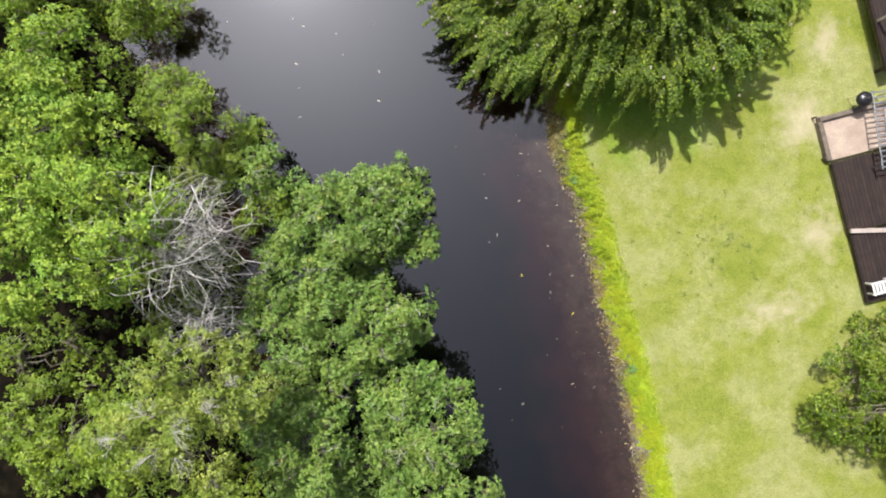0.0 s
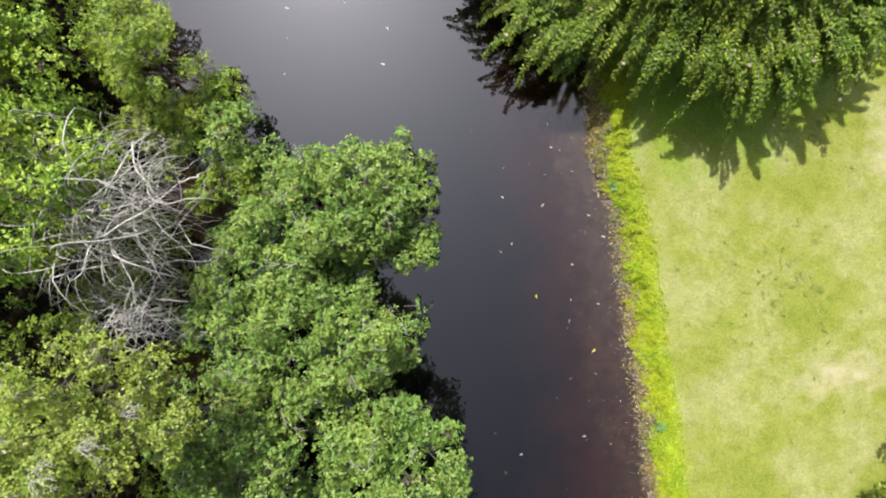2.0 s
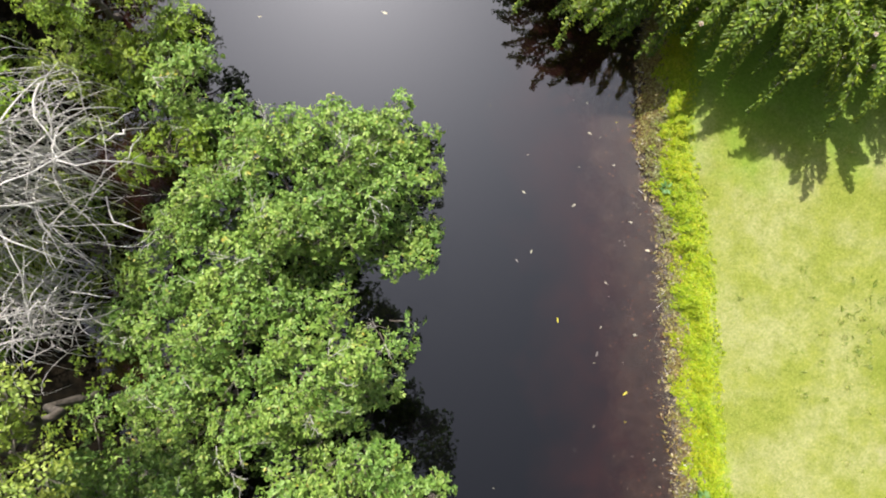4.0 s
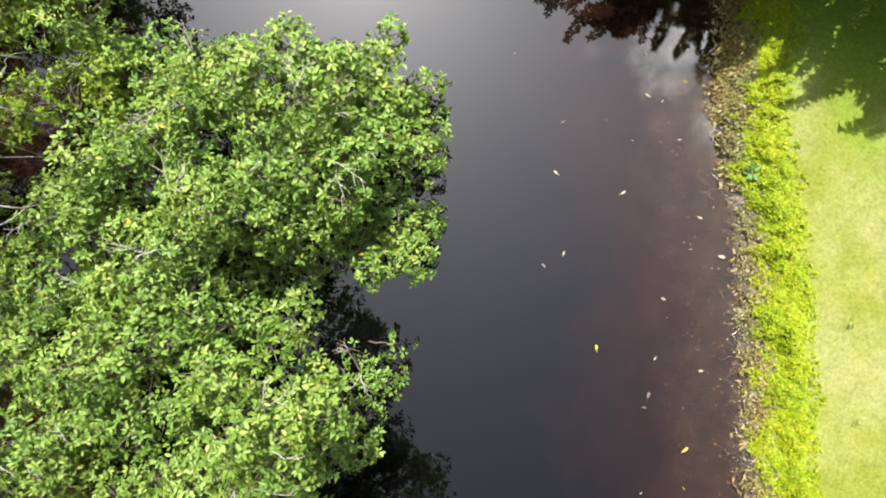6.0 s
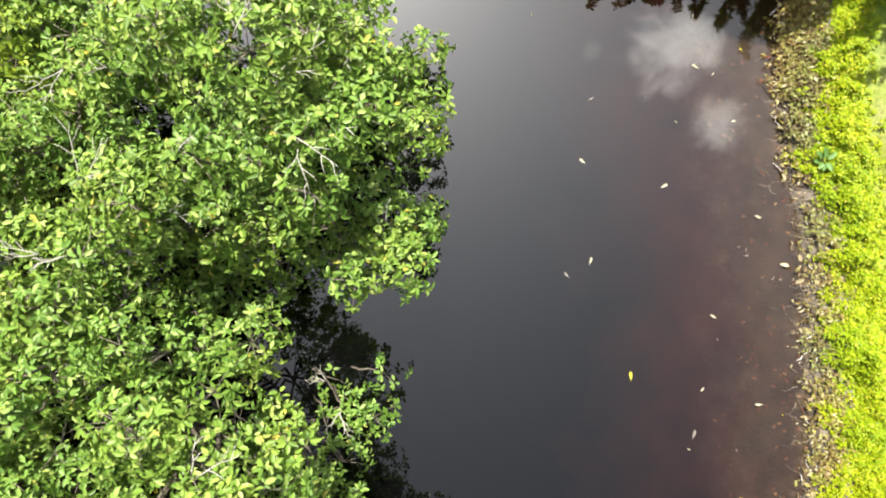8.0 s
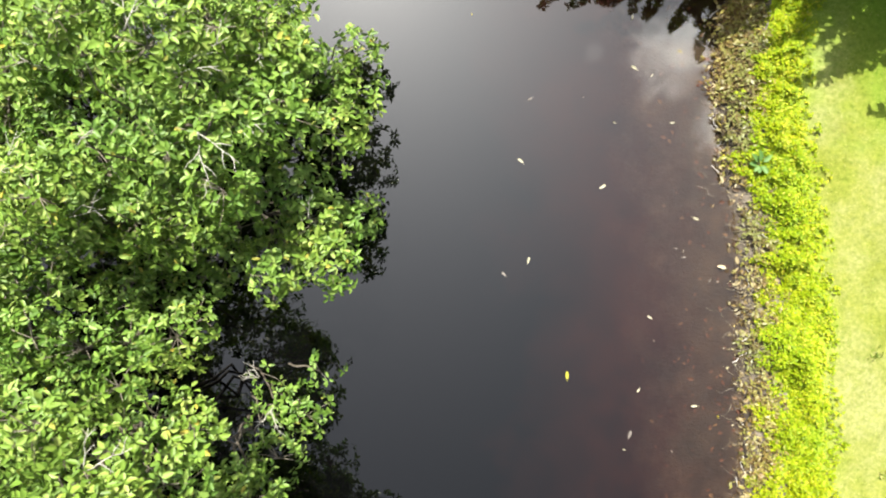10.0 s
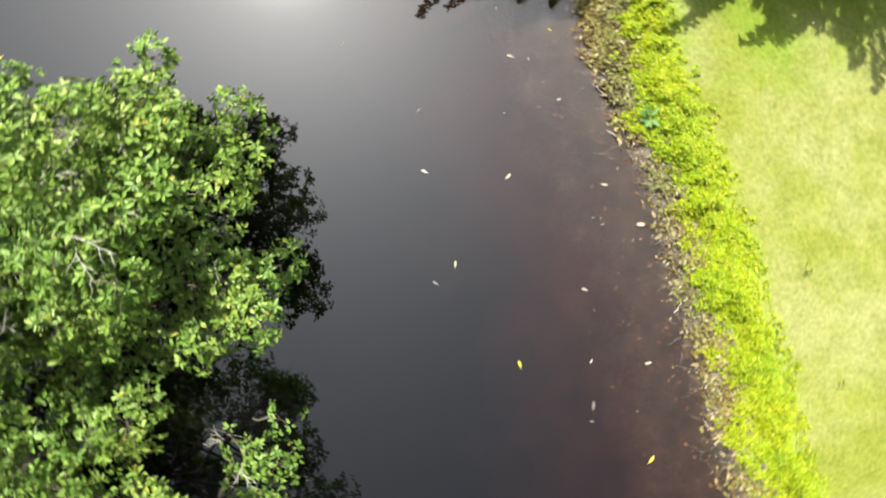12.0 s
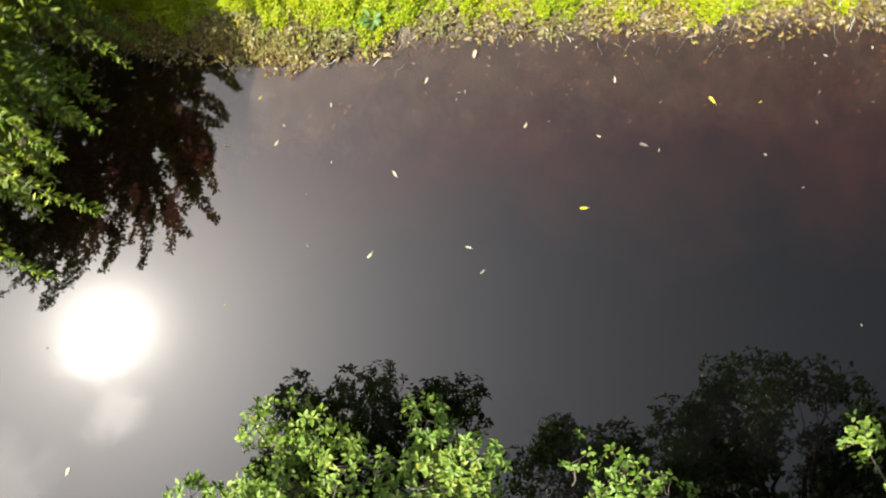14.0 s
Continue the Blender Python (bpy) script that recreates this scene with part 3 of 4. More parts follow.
    tagged(part("fine_branching", tubes("fine_branching", lines, PALE_TWIG, 3), PALE_TWIG, root, "pale grey twigs"), kind="stuff")
    # leafless twigs on top
    lines = []
    inside = np.flatnonzero(rr[:int(count * 0.62)] < radius * 0.6)
    for c in rng.choice(inside, bare if len(inside) else 0):
        start = clumps[c] + np.array((0, 0, size[c] * rng.uniform(0.5, 0.95)))
        a, reach = math.atan2(cy[c], cx[c]) + rng.normal(0, 0.5), rng.uniform(0.3, 0.62) * min(1.0, 0.3 + radius * 0.5)
        way_out = np.array((math.cos(a), math.sin(a), rng.uniform(-0.05, 0.22)))
        stem = bend(start, start + way_out * reach, rng, 0.03, 0.05, 6)
        lines.append((stem - foot, 0.008, 0.003))
        for q in (2, 3, 4):
            b = a + rng.choice((-1, 1)) * rng.uniform(0.4, 0.9)
            lines.append((bend(stem[q], stem[q] + np.array((math.cos(b), math.sin(b), 0.25)) * reach * 0.35, rng, 0.0, 0.1, 4) - foot, 0.006, 0.0022))
    if lines:
        tagged(part("bare_branching", tubes("bare_branching", lines, GREY_TWIG, 4), GREY_TWIG, root, "bleached leafless twigs"), kind="stuff")
    return root


BUSH_LABEL = "broad shrubby tree with glossy green leaf rosettes overhanging the creek"
JOINED = "shrubby tree with glossy leaves grown into its neighbours"
for x, y, r, h, seed, bx, by, phase, thick, flat in (
    (-2.2, 1.06, 1.42, 3.7, 11, -4.6, 0.9, 1.27, 1.4, 0.55), (-1.02, -0.06, 0.7, 2.6, 47, -3.6, 0.2, 3.04, 1.4, 0.5), (-2.2, -3.05, 1.4, 4.3, 12, -3.8, -3.6, 0.2, 1.4, 0.6),
    (-0.9, -6.5, 2.15, 4.2, 13, -3.3, -6.0, 1.0, 1.5, 0.55), (-0.6, -10.1, 2.2, 3.8, 27, -3.0, -9.9, 1.2, 1.5, 0.55), (-1.18, 2.4, 0.5, 1.35, 54, -3.4, 1.9, 0.4, 1.2, 0.5), (-1.82, 2.76, 0.42, 2.3, 68, -3.4, 2.1, 0.4, 1.7, 0.5), (-1.58, 2.1, 0.55, 3.0, 81, -3.4, 1.6, 0.4, 1.4, 0.5), (-2.35, 2.15, 0.6, 3.0, 82, -3.8, 1.8, 1.4, 1.4, 0.5), (-0.72, -3.05, 0.6, 2.3, 61, -2.6, -3.2, 0.9, 1.2, 0.5),
):
    bush("waterside_tree", BUSH_LABEL, (x, y), r, h, seed, 0.101, BUSH_LEAF, base=(bx, by), dense=thick, phase=phase, lobes=0.07, lump=1.12, puff=0.88, tall=0.95, many=1.35, twig=0.2, bare=int(3.6 * r * r), flat=flat, cleft=0.2, single=300 if y > -4.0 and r > 0.6 else 0)
for x, y, r, h, seed in (
    (-4.4, -0.9, 1.7, 3.4, 14), (-4.0, -2.5, 1.3, 4.1, 45), (-2.95, -1.75, 0.75, 2.9, 50), (-2.8, 0.3, 0.75, 3.4, 56), (-2.6, 2.2, 0.72, 2.4, 51), (-3.7, -0.7, 0.9, 3.2, 55), (-4.2, 1.3, 1.35, 3.1, 49), (-5.8, 1.4, 1.25, 2.8, 15),
    (-4.3, -4.6, 1.9, 3.7, 16), (-4.0, -8.7, 1.95, 3.6, 28), (-6.5, -2.9, 1.5, 2.8, 29), (-7.1, 2.5, 1.1, 2.3, 30), (-4.6, -7.1, 1.7, 6.0, 62), (-6.2, -0.6, 1.0, 2.5, 63), (-6.0, -5.9, 1.6, 4.6, 64),
):
    bush("waterside_tree", JOINED, (x, y), r, h, seed, 0.101, BUSH_LEAF, dense=1.3, lump=1.1, puff=0.88, tall=0.9, twig=0.2, many=1.2, bare=int(3.2 * r * r) if r > 0.7 else 0, cleft=0.65)
bush("waterside_shrub", "sparse twiggy shrub in a gap over the water", (-1.25, -2.25), 0.78, 1.3, 46, 0.1, BUSH_LEAF, True, 0.42, base=(-2.6, -2.2), twig=0.15, bare=6)
bush("feathery_tree", "pointed fine-leaved tree at the creek's edge", (-8.9, 4.25), 1.25, 4.7, 17, 0.075, FINE_LEAF, False, 1.5, flat=0.75, lump=0.9)
bush("feathery_tree", "rounded fine-leaved tree at the creek's edge", (-10.3, 5.2), 1.3, 3.6, 37, 0.085, FINE_LEAF, False, 1.4, flat=0.65)
bush("olive_tree", "tall olive-green tree with bare grey twigs on top", (-7.0, -4.7), 2.05, 9.7, 18, 0.085, OLIVE_LEAF, False, 1.5, twig=0.2, lump=1.15, puff=0.85, tall=1.0, bare=60, flat=0.26, base=(-8.2, -5.2))
for x, y, r, h, seed in ((-10.9, 0.3, 2.05, 6.9, 19), (-12.3, 3.6, 2.0, 4.7, 20), (-14.3, 6.7, 2.0, 4.6, 21), (-14.6, 1.9, 2.3, 5.4, 34), (-13.9, -1.0, 1.8, 6.4, 26), (-16.6, 9.0, 2.0, 4.2, 38), (-16.6, 4.6, 2.2, 4.6, 65)):
    bush("bright_tree", "tall bright yellow-green tree with plume-like leaf clumps", (x, y), r, h, seed, 0.12, BRIGHT_LEAF, False, 1.5, lump=1.55, puff=0.72, many=1.25, tall=1.9, flat=0.34)
bush("dry_shrub", "withered shrub with dead brown leaves at the creek's edge", (-11.3, 6.7), 0.6, 1.6, 53, 0.09, DRY_LEAF, False, 0.7)
bush("creekside_tree", "green tree hanging over the creek's far bend", (-11.2, 9.0), 1.5, 3.4, 22, 0.09, FINE_LEAF, False, 1.6, base=(-12.8, 9.2))
bush("creekside_tree", "dark green tree in the shade at the creek's bend", (-13.2, 10.2), 1.8, 3.0, 66, 0.1, FROND_LEAF, False, 1.2)
bush("understorey_shrub", "dark green low shrub in the shade of trees", (-14.2, -3.9), 1.1, 2.0, 23, 0.12, FINE_LEAF, False, 0.7)
bush("understorey_shrub", "small leafy shrub in a dark gap between trees", (-10.4, -3.7), 0.85, 3.9, 24, 0.1, FINE_LEAF, False, 0.9, flat=0.4)
bush("creekside_shrub", "dense green shrub at the foot of trees by the creek", (-8.2, 3.1), 1.15, 2.6, 71, 0.09, FINE_LEAF, False, 1.4)
bush("creekside_shrub", "small green shrub leaning over the creek", (-7.7, 4.3), 0.75, 1.5, 72, 0.09, FINE_LEAF, False, 1.3)
bush("understorey_shrub", "olive shrub in half shade among dead branches", (-10.6, -2.9), 1.2, 2.0, 73, 0.09, OLIVE_LEAF, False, 1.0)
bush("understorey_shrub", "yellowish shrub growing through dead branches", (-10.0, -1.3), 1.2, 2.6, 74, 0.09, OLIVE_LEAF, False, 0.9)
bush("understorey_shrub", "green shrub under the dead branches", (-9.6, 2.6), 1.4, 2.2, 35, 0.1, OLIVE_LEAF, False, 0.8)
bush("understorey_shrub", "olive shrub under the dead branches", (-8.3, -1.6), 1.1, 1.3, 39, 0.09, OLIVE_LEAF, False, 0.55)
bush("understorey_shrub", "dark green shrub beside the dead branches", (-7.0, 1.0), 1.15, 2.1, 48, 0.1, FINE_LEAF, False, 1.3)
bush("understorey_shrub", "low shrub at the edge of the wood", (-15.9, -4.6), 1.5, 2.4, 44, 0.1, FINE_LEAF, False, 0.9)
bush("wood_edge_tree", "green tree at the edge of the wood", (-14.4, -7.3), 2.3, 3.4, 25, 0.12, FINE_LEAF, False, 1.2)
bush("wood_edge_tree", "tall green tree at the edge of the wood", (-10.2, -6.9), 1.7, 6.6, 36, 0.11, FINE_LEAF, False, 1.3, flat=0.3)
bush("wood_edge_tree", "green tree at the edge of the wood", (-8.6, -10.4), 2.0, 3.8, 67, 0.11, FINE_LEAF, False, 1.2)


def forest_undergrowth():
    """Low dark plants on the floor of the wood."""
    rng = np.random.default_rng(29)
    n = 9000
    y = rng.uniform(-11.0, 9.5, n)
    x = np.array([left_bank(v) for v in y]) + 1.2 - rng.uniform(0, 1, n) ** 0.8 * 8.0
    clump = np.array([noise.noise((a * 0.9, b * 0.9, 5.0)) for a, b in zip(x, y)])
    keep = (clump > 0.0) & ~((x > -14.5) & (x < -10.2) & (y > -6.3) & (y < -2.6) & (rng.uniform(0, 1, n) < 0.6))
    x, y, clump = x[keep], y[keep], clump[keep]
    n, k = len(x), 7
    z = np.array([max(land(a, b), 0.0) for a, b in zip(x, y)]) + np.clip(clump + 0.15, 0.05, 0.8) * rng.uniform(0.2, 1.3, n)
    o = np.repeat(np.arange(n), k)
    a = rng.uniform(0, 2 * math.pi, n * k)
    way = np.stack((np.cos(a), np.sin(a), rng.uniform(-0.2, 0.9, n * k)), 1)
    ln = rng.uniform(0.06, 0.14, n * k)
    pos = np.stack((x, y, z), 1)[o] + rng.normal(0, 0.03, (n * k, 3))
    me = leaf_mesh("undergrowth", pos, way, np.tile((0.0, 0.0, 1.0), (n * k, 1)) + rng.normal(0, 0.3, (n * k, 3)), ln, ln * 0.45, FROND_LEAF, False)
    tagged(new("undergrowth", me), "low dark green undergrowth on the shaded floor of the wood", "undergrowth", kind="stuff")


forest_undergrowth()


def dead_shrub(at, radius, height, seed):
    """A collapsed leafless shrub: a tangle of pale arching branches."""
    rng = np.random.default_rng(seed)
    foot = np.array((at[0], at[1], land(*at) - 0.1))
    root = thing("dead_shrub", "collapsed leafless shrub, a tangle of bleached grey branches", "shrub", tuple(foot))

    def arc(reach, lift):
        side = 1 if rng.uniform() < 0.65 else -1
        loose = rng.uniform() < 0.7
        a = rng.uniform(0, 6.28) if loose else rng.normal(0.25, 0.5) + (0 if side > 0 else math.pi)
        start = np.array((-side * rng.uniform(-0.2, 1.0) * radius * 0.6, rng.normal(0.1, 0.27) * radius, height * rng.uniform(0.25, 0.75)))
        way = np.array((math.cos(a), math.sin(a), 0))
        curl = rng.normal(-0.3, 0.5) * side
        pts, p = [], start.copy()
        for i in range(10):
            t = i / 9
            hold = min(1.0, radius * 1.05 / max(0.01, math.hypot(p[0], p[1])))
            pts.append((p[0] * hold, p[1] * hold, start[2] + lift * math.sin(math.pi * (0.1 + 0.8 * t))))
            p = p + way * reach / 9
            turn = curl * (0.1 + 0.25 * t) + rng.normal(0, 0.2)
            way = np.array((way[0] * math.cos(turn) - way[1] * math.sin(turn), way[0] * math.sin(turn) + way[1] * math.cos(turn), 0))
        return pts

    for i in range(int(30 * (radius / 2.2) ** 1.7)):
        part("branch", tubes("branch", [(arc(radius * rng.uniform(0.7, 1.3), height * rng.uniform(0.3, 0.7)), rng.uniform(0.014, 0.032), 0.008)], DEAD_WOOD, 5), DEAD_WOOD, root)
    lines = [(arc(radius * rng.uniform(0.5, 1.15), height * rng.uniform(0.2, 0.75)), rng.uniform(0.008, 0.013), 0.004) for i in range(int(210 * (radius / 2.2) ** 1.7))]
    tagged(part("fine_branching", tubes("fine_branching", lines, DEAD_WOOD, 3), DEAD_WOOD, root), kind="stuff")


dead_shrub((-9.1, -0.3), 2.6, 4.3, 31)
dead_shrub((-8.9, -3.2), 1.6, 2.3, 32)
dead_shrub((-7.2, 4.1), 0.7, 0.6, 34)


# ---- the big drooping tree between creek and lawn ----
RIM = ((0.0, 1.6, 3.1, 3.55, 3.78, 4.02, 4.22, 4.45, 4.65, 4.86, 5.27, 5.6, 5.9, 6.28), (1.06, 1.0, 1.12, 1.2, 1.23, 1.18, 0.88, 0.85, 0.96, 1.0, 1.06, 1.15, 1.1, 1.06))


def drooping_tree(at, radius, height, seed):
    rng = np.random.default_rng(seed)
    foot = np.array((at[0], at[1], land(*at) - 0.15))
    root = thing("drooping_tree", "wide tree with drooping feathery sprays and a few pink flowers", "tree", tuple(foot))
    fork = foot + np.array((0, 0, 1.6))
    part("trunk", tubes("trunk", [(bend(foot, fork, rng, 0, 0.05) - foot, 0.24, 0.17)], BARK, 10), BARK, root)
    ends = []
    for i in range(22):
        a = 2 * math.pi * (i + rng.uniform(-0.3, 0.3)) / 22
        r = radius * rng.uniform(0.45, 0.9)
        tip = foot + np.array((math.cos(a) * r, math.sin(a) * r, height * rng.uniform(0.38, 0.52)))
        line = bend(fork, tip, rng, height * 0.1, 0.05, 9)
        ends.append(line)
        part("limb", tubes("limb", [(line - foot, 0.085, 0.02)], BARK, 6), BARK, root)
    at_, way_, up_, size_, stems, blooms = [], [], [], [], [], []
    sprays, inner = 1000, 1000
    boughs = (np.arange(64) + rng.uniform(-0.3, 0.3, 64)) * 2 * math.pi / 64
    reach, crest = rng.uniform(0.9, 1.06, 64), rng.uniform(0.62, 1.1, 64)
    for i in range(sprays + inner):
        low = i >= sprays
        bough = rng.integers(0, len(boughs))
        a = boughs[bough]
        if a < math.pi and rng.uniform() < 0.45:
            a = 2 * math.pi - a
        rr = math.sqrt(rng.uniform(0.0, 1.0)) * ((0.92 if a < 4.3 else 0.78) if low else 1.0)
        a = (a + rng.normal(0, 0.11 - 0.08 * rr)) % (2 * math.pi)
        edge = float(np.interp(a, RIM[0], RIM[1])) * reach[bough]
        r0 = radius * edge * rr * 0.87
        skirt = float(np.interp(a, (4.35, 4.75, 5.8, 6.1), (0.0, 0.6, 0.6, 0.1)))  # the boughs hang higher over the lawn
        b = a + rng.normal(0, 0.3 - 0.14 * rr)
        out = np.array((math.cos(b), math.sin(b), 0.0))
        top = height * (1 - rr ** 1.7) ** 0.75 * crest[bough] * (rng.uniform(0.55, 0.8) if low else rng.uniform(0.78, 1.0))
        length = rng.uniform(0.8, 1.75) * (0.7 + 0.5 * rr)
        fall = rng.uniform(0.15, 0.75) * (0.5 + 0.6 * rr)
        start = foot + np.array((math.cos(a) * r0, math.sin(a) * r0, max((rng.uniform(1.7, 2.5) if low else rng.uniform(2.0, 2.9)) + skirt, top)))
        t = np.linspace(0, 1, 9)
        swing = rng.normal(0, 0.2)
        tang = np.array((-out[1], out[0], 0.0))
        pts = start + out * (length * t)[:, None] * (0.6 if low else 0.8) + tang * (swing * length * t ** 1.5)[:, None]
        pts[:, 2] += 0.16 * np.sin(np.pi * t) - fall * length * t ** 1.8
        stems.append((pts - foot, 0.009, 0.003))
        run = unit(np.gradient(pts, axis=0))
        leaflets = int((60 if low else 150) * length)
        u = rng.uniform(0.04, 1.0, leaflets)
        p = np.stack([np.interp(u, t, pts[:, c]) for c in range(3)], 1)
        g = np.stack([np.interp(u, t, run[:, c]) for c in range(3)], 1)
        sgn = np.where(np.arange(leaflets) % 2, 1.0, -1.0)[:, None]
        side = unit(np.cross(g, np.array((0, 0, 1.0)))) * sgn
        tuft = 0.075 * np.sin(np.pi * np.clip(u * 0.9 + 0.15, 0, 1))[:, None] * rng.uniform(0, 1, (leaflets, 1)) ** 1.5
        at_.append(p + side * tuft + rng.normal(0, 0.025, p.shape))
        way_.append(g * rng.uniform(0.3, 1.0, (leaflets, 1)) + side * 0.8 + rng.normal(0, 0.3, p.shape) + np.array((0, 0, 0.12)))
        up_.append(np.tile((0, 0, 1.0), (leaflets, 1)) + rng.normal(0, 0.35, p.shape))
        size_.append(rng.uniform(0.1, 0.175, leaflets) * (1.0 - 0.45 * u))
        if not low and rng.uniform() < 0.16:
            blooms.append(pts[6] + np.array((0, 0, 0.06)))
    at_, way_, up_, ln = np.concatenate(at_), np.concatenate(way_), np.concatenate(up_), np.concatenate(size_)
    tagged(part("crown", leaf_mesh("crown", at_ - foot, way_, up_, ln, ln * 0.4, FROND_LEAF, False), FROND_LEAF, root), kind="stuff")
    tagged(part("fine_branching", tubes("fine_branching", stems, PALE_TWIG, 3), PALE_TWIG, root), kind="stuff")
    # pink puffs of petals
    for b in blooms:
        k = 40
        d = unit(rng.normal(0, 1, (k, 3)))
        d[:, 2] = np.abs(d[:, 2])
        me = leaf_mesh("flower", np.tile(b - foot, (k, 1)), d, np.cross(d, rng.normal(0, 1, (k, 3))), np.full(k, 0.062), np.full(k, 0.024), PETAL, False)
        part("flower", me, PETAL, root, "pale pink puff flower")


drooping_tree((6.1, 10.65), 6.1, 7.4, 41)
bush("garden_tree", "leafy garden tree standing on the lawn", (16.75, -5.75), 2.85, 4.4, 42, 0.12, FROND_LEAF, False, 1.25, base=(16.4, -6.0))


# ---- growth along the lawn's bank ----
def bank_creeper():
    """A belt of low creeping plants: many small bright leaves on short stems."""
    rng = np.random.default_rng(51)
    n = 31000
    y = rng.uniform(-12.0, 9.5, n)
    u = rng.beta(1.5, 1.25, n)
    u = np.where(rng.uniform(0, 1, n) < 0.05, rng.uniform(0.95, 1.25, n), u)
    width = np.array([1.07 + 0.14 * noise.noise((v * 0.6, 2.0, 0.0)) + 0.1 * noise.noise((v * 3.1, 2.0, 5.0)) for v in y])
    inner = np.array([0.2 + 0.27 * noise.noise((v * 1.9, 6.0, 0.0)) + 0.2 * noise.noise((v * 5.5, 6.0, 3.0)) for v in y])
    x = np.array([right_bank(v) for v in y]) + inner + u * (width - inner + 0.0)
    hump = np.array([0.5 + 0.9 * noise.noise((a * 1.6, b * 1.6, 0.0)) + 0.7 * noise.noise((a * 5.0, b * 5.0, 2.0)) for a, b in zip(x, y)])
    keep = hump > rng.uniform(-0.45, 0.4, n)
    x, y, u, hump = x[keep], y[keep], u[keep], hump[keep]
    n = len(x)
    z = np.array([land(a, b) for a, b in zip(x, y)])
    tall = np.clip(hump, 0.05, 1.2) * 0.27 * (0.45 + 0.8 * np.sin(np.pi * np.clip(u, 0.05, 0.97))) * rng.uniform(0.55, 1.0, n)
    tip = np.stack((x, y, z + tall), 1)
    k = 5
    o = np.repeat(np.arange(n), k)
    a = rng.uniform(0, 2 * math.pi, n * k)
    way = np.stack((np.cos(a), np.sin(a), rng.uniform(-0.1, 0.7, n * k)), 1)
    ln = rng.uniform(0.03, 0.066, n * k)
    up = np.tile((0.0, 0.0, 1.0), (n * k, 1)) + rng.normal(0, 0.25, (n * k, 3))
    pos = tip[o] - np.array((0, 0, 1)) * rng.uniform(0, 0.05, (n * k, 1))
    root = thing("bank_creeper", "belt of low bright yellow-green creeping plants on the bank", "creeper", (6.0, -1.0, 0.3))
    here = np.array((6.0, -1.0, 0.3))
    tagged(part("foliage", leaf_mesh("foliage", pos - here, way, up, ln, ln * 0.55, CREEPER_LEAF, False), CREEPER_LEAF, root), kind="stuff")
    pick = rng.choice(n, 2500, replace=False)
    lines = []
    for i in pick:
        b = tip[i].copy()
        b[2] = z[i] - 0.01
        b[:2] += rng.normal(0, 0.06, 2)
        lines.append((np.stack((b, (b + tip[i]) / 2 + rng.normal(0, 0.01, 3), tip[i])) - here, 0.004, 0.002))
    tagged(part("undergrowth", tubes("undergrowth", lines, PALE_TWIG, 3), PALE_TWIG, root), kind="stuff")


def broadleaf_weed(at, seed):
    """A grey-green weed with a few large soft leaves."""
    rng = np.random.default_rng(seed)
    z = land(*at) + 0.12
    root = thing("broadleaf_weed", "bluish green broad-leaved weed among the creeping plants", "weed", (*at, z))
    for i in range(11):
        a = i * 2.4 + rng.uniform(-0.3, 0.3)
        p = np.array([(math.cos(a) * 0.03, math.sin(a) * 0.03, rng.uniform(0.0, 0.1))])
        w = np.array([(math.cos(a), math.sin(a), rng.uniform(0.1, 0.5))])
        part("leaf", leaf_mesh("leaf", p, w, np.array([(0, 0, 1.0)]), np.array([rng.uniform(0.12, 0.2)]), np.array([0.075]), WEED_LEAF, True), WEED_LEAF, root)
    part("stem", tubes("stem", [([(0, 0, -0.15), (0.01, 0, -0.05), (0, 0, 0.06)], 0.008, 0.005)], PALE_TWIG, 5), PALE_TWIG, root)


WEED_LEAF = leaf_material("weed_leaf", [(0.0, (0.13, 0.27, 0.07)), (1.0, (0.22, 0.37, 0.11))], ((0.9, 0.95, 0.95), (1.05, 1.0, 1.0)), 0.6)
bank_creeper()
for k, (x, y) in enumerate(((5.02, 2.38), (7.3, -5.0), (4.6, 6.3))):
    broadleaf_weed((x, y), 60 + k)


def bank_litter():
    """Dead leaves caught along the water's edge and in the mud."""
    rng = np.random.default_rng(71)
    n = 1900
    y = rng.uniform(-11.5, 9.0, n)
    d = rng.normal(0.16, 0.17, n)
    x = np.array([right_bank(v) for v in y]) + d
    z = np.array([max(land(a, b), 0.0) for a, b in zip(x, y)]) + rng.uniform(0.008, 0.035, n)
    a = rng.uniform(0, 2 * math.pi, n)
    way = np.stack((np.cos(a), np.sin(a), rng.uniform(-0.25, 0.45, n)), 1)
    ln = np.where(rng.uniform(0, 1, n) < 0.2, rng.uniform(0.09, 0.15, n), rng.uniform(0.025, 0.085, n))
    up = np.tile((0.0, 0.0, 1.0), (n, 1)) + rng.normal(0, 0.5, (n, 3))
    me = leaf_mesh("leaf_litter", np.stack((x, y, z), 1), way, up, ln, ln * 0.45, DRY_LEAF, True)
    tagged(new("leaf_litter", me), "pale and yellow dead leaves strewn along the muddy edge", "leaf litter", kind="stuff")


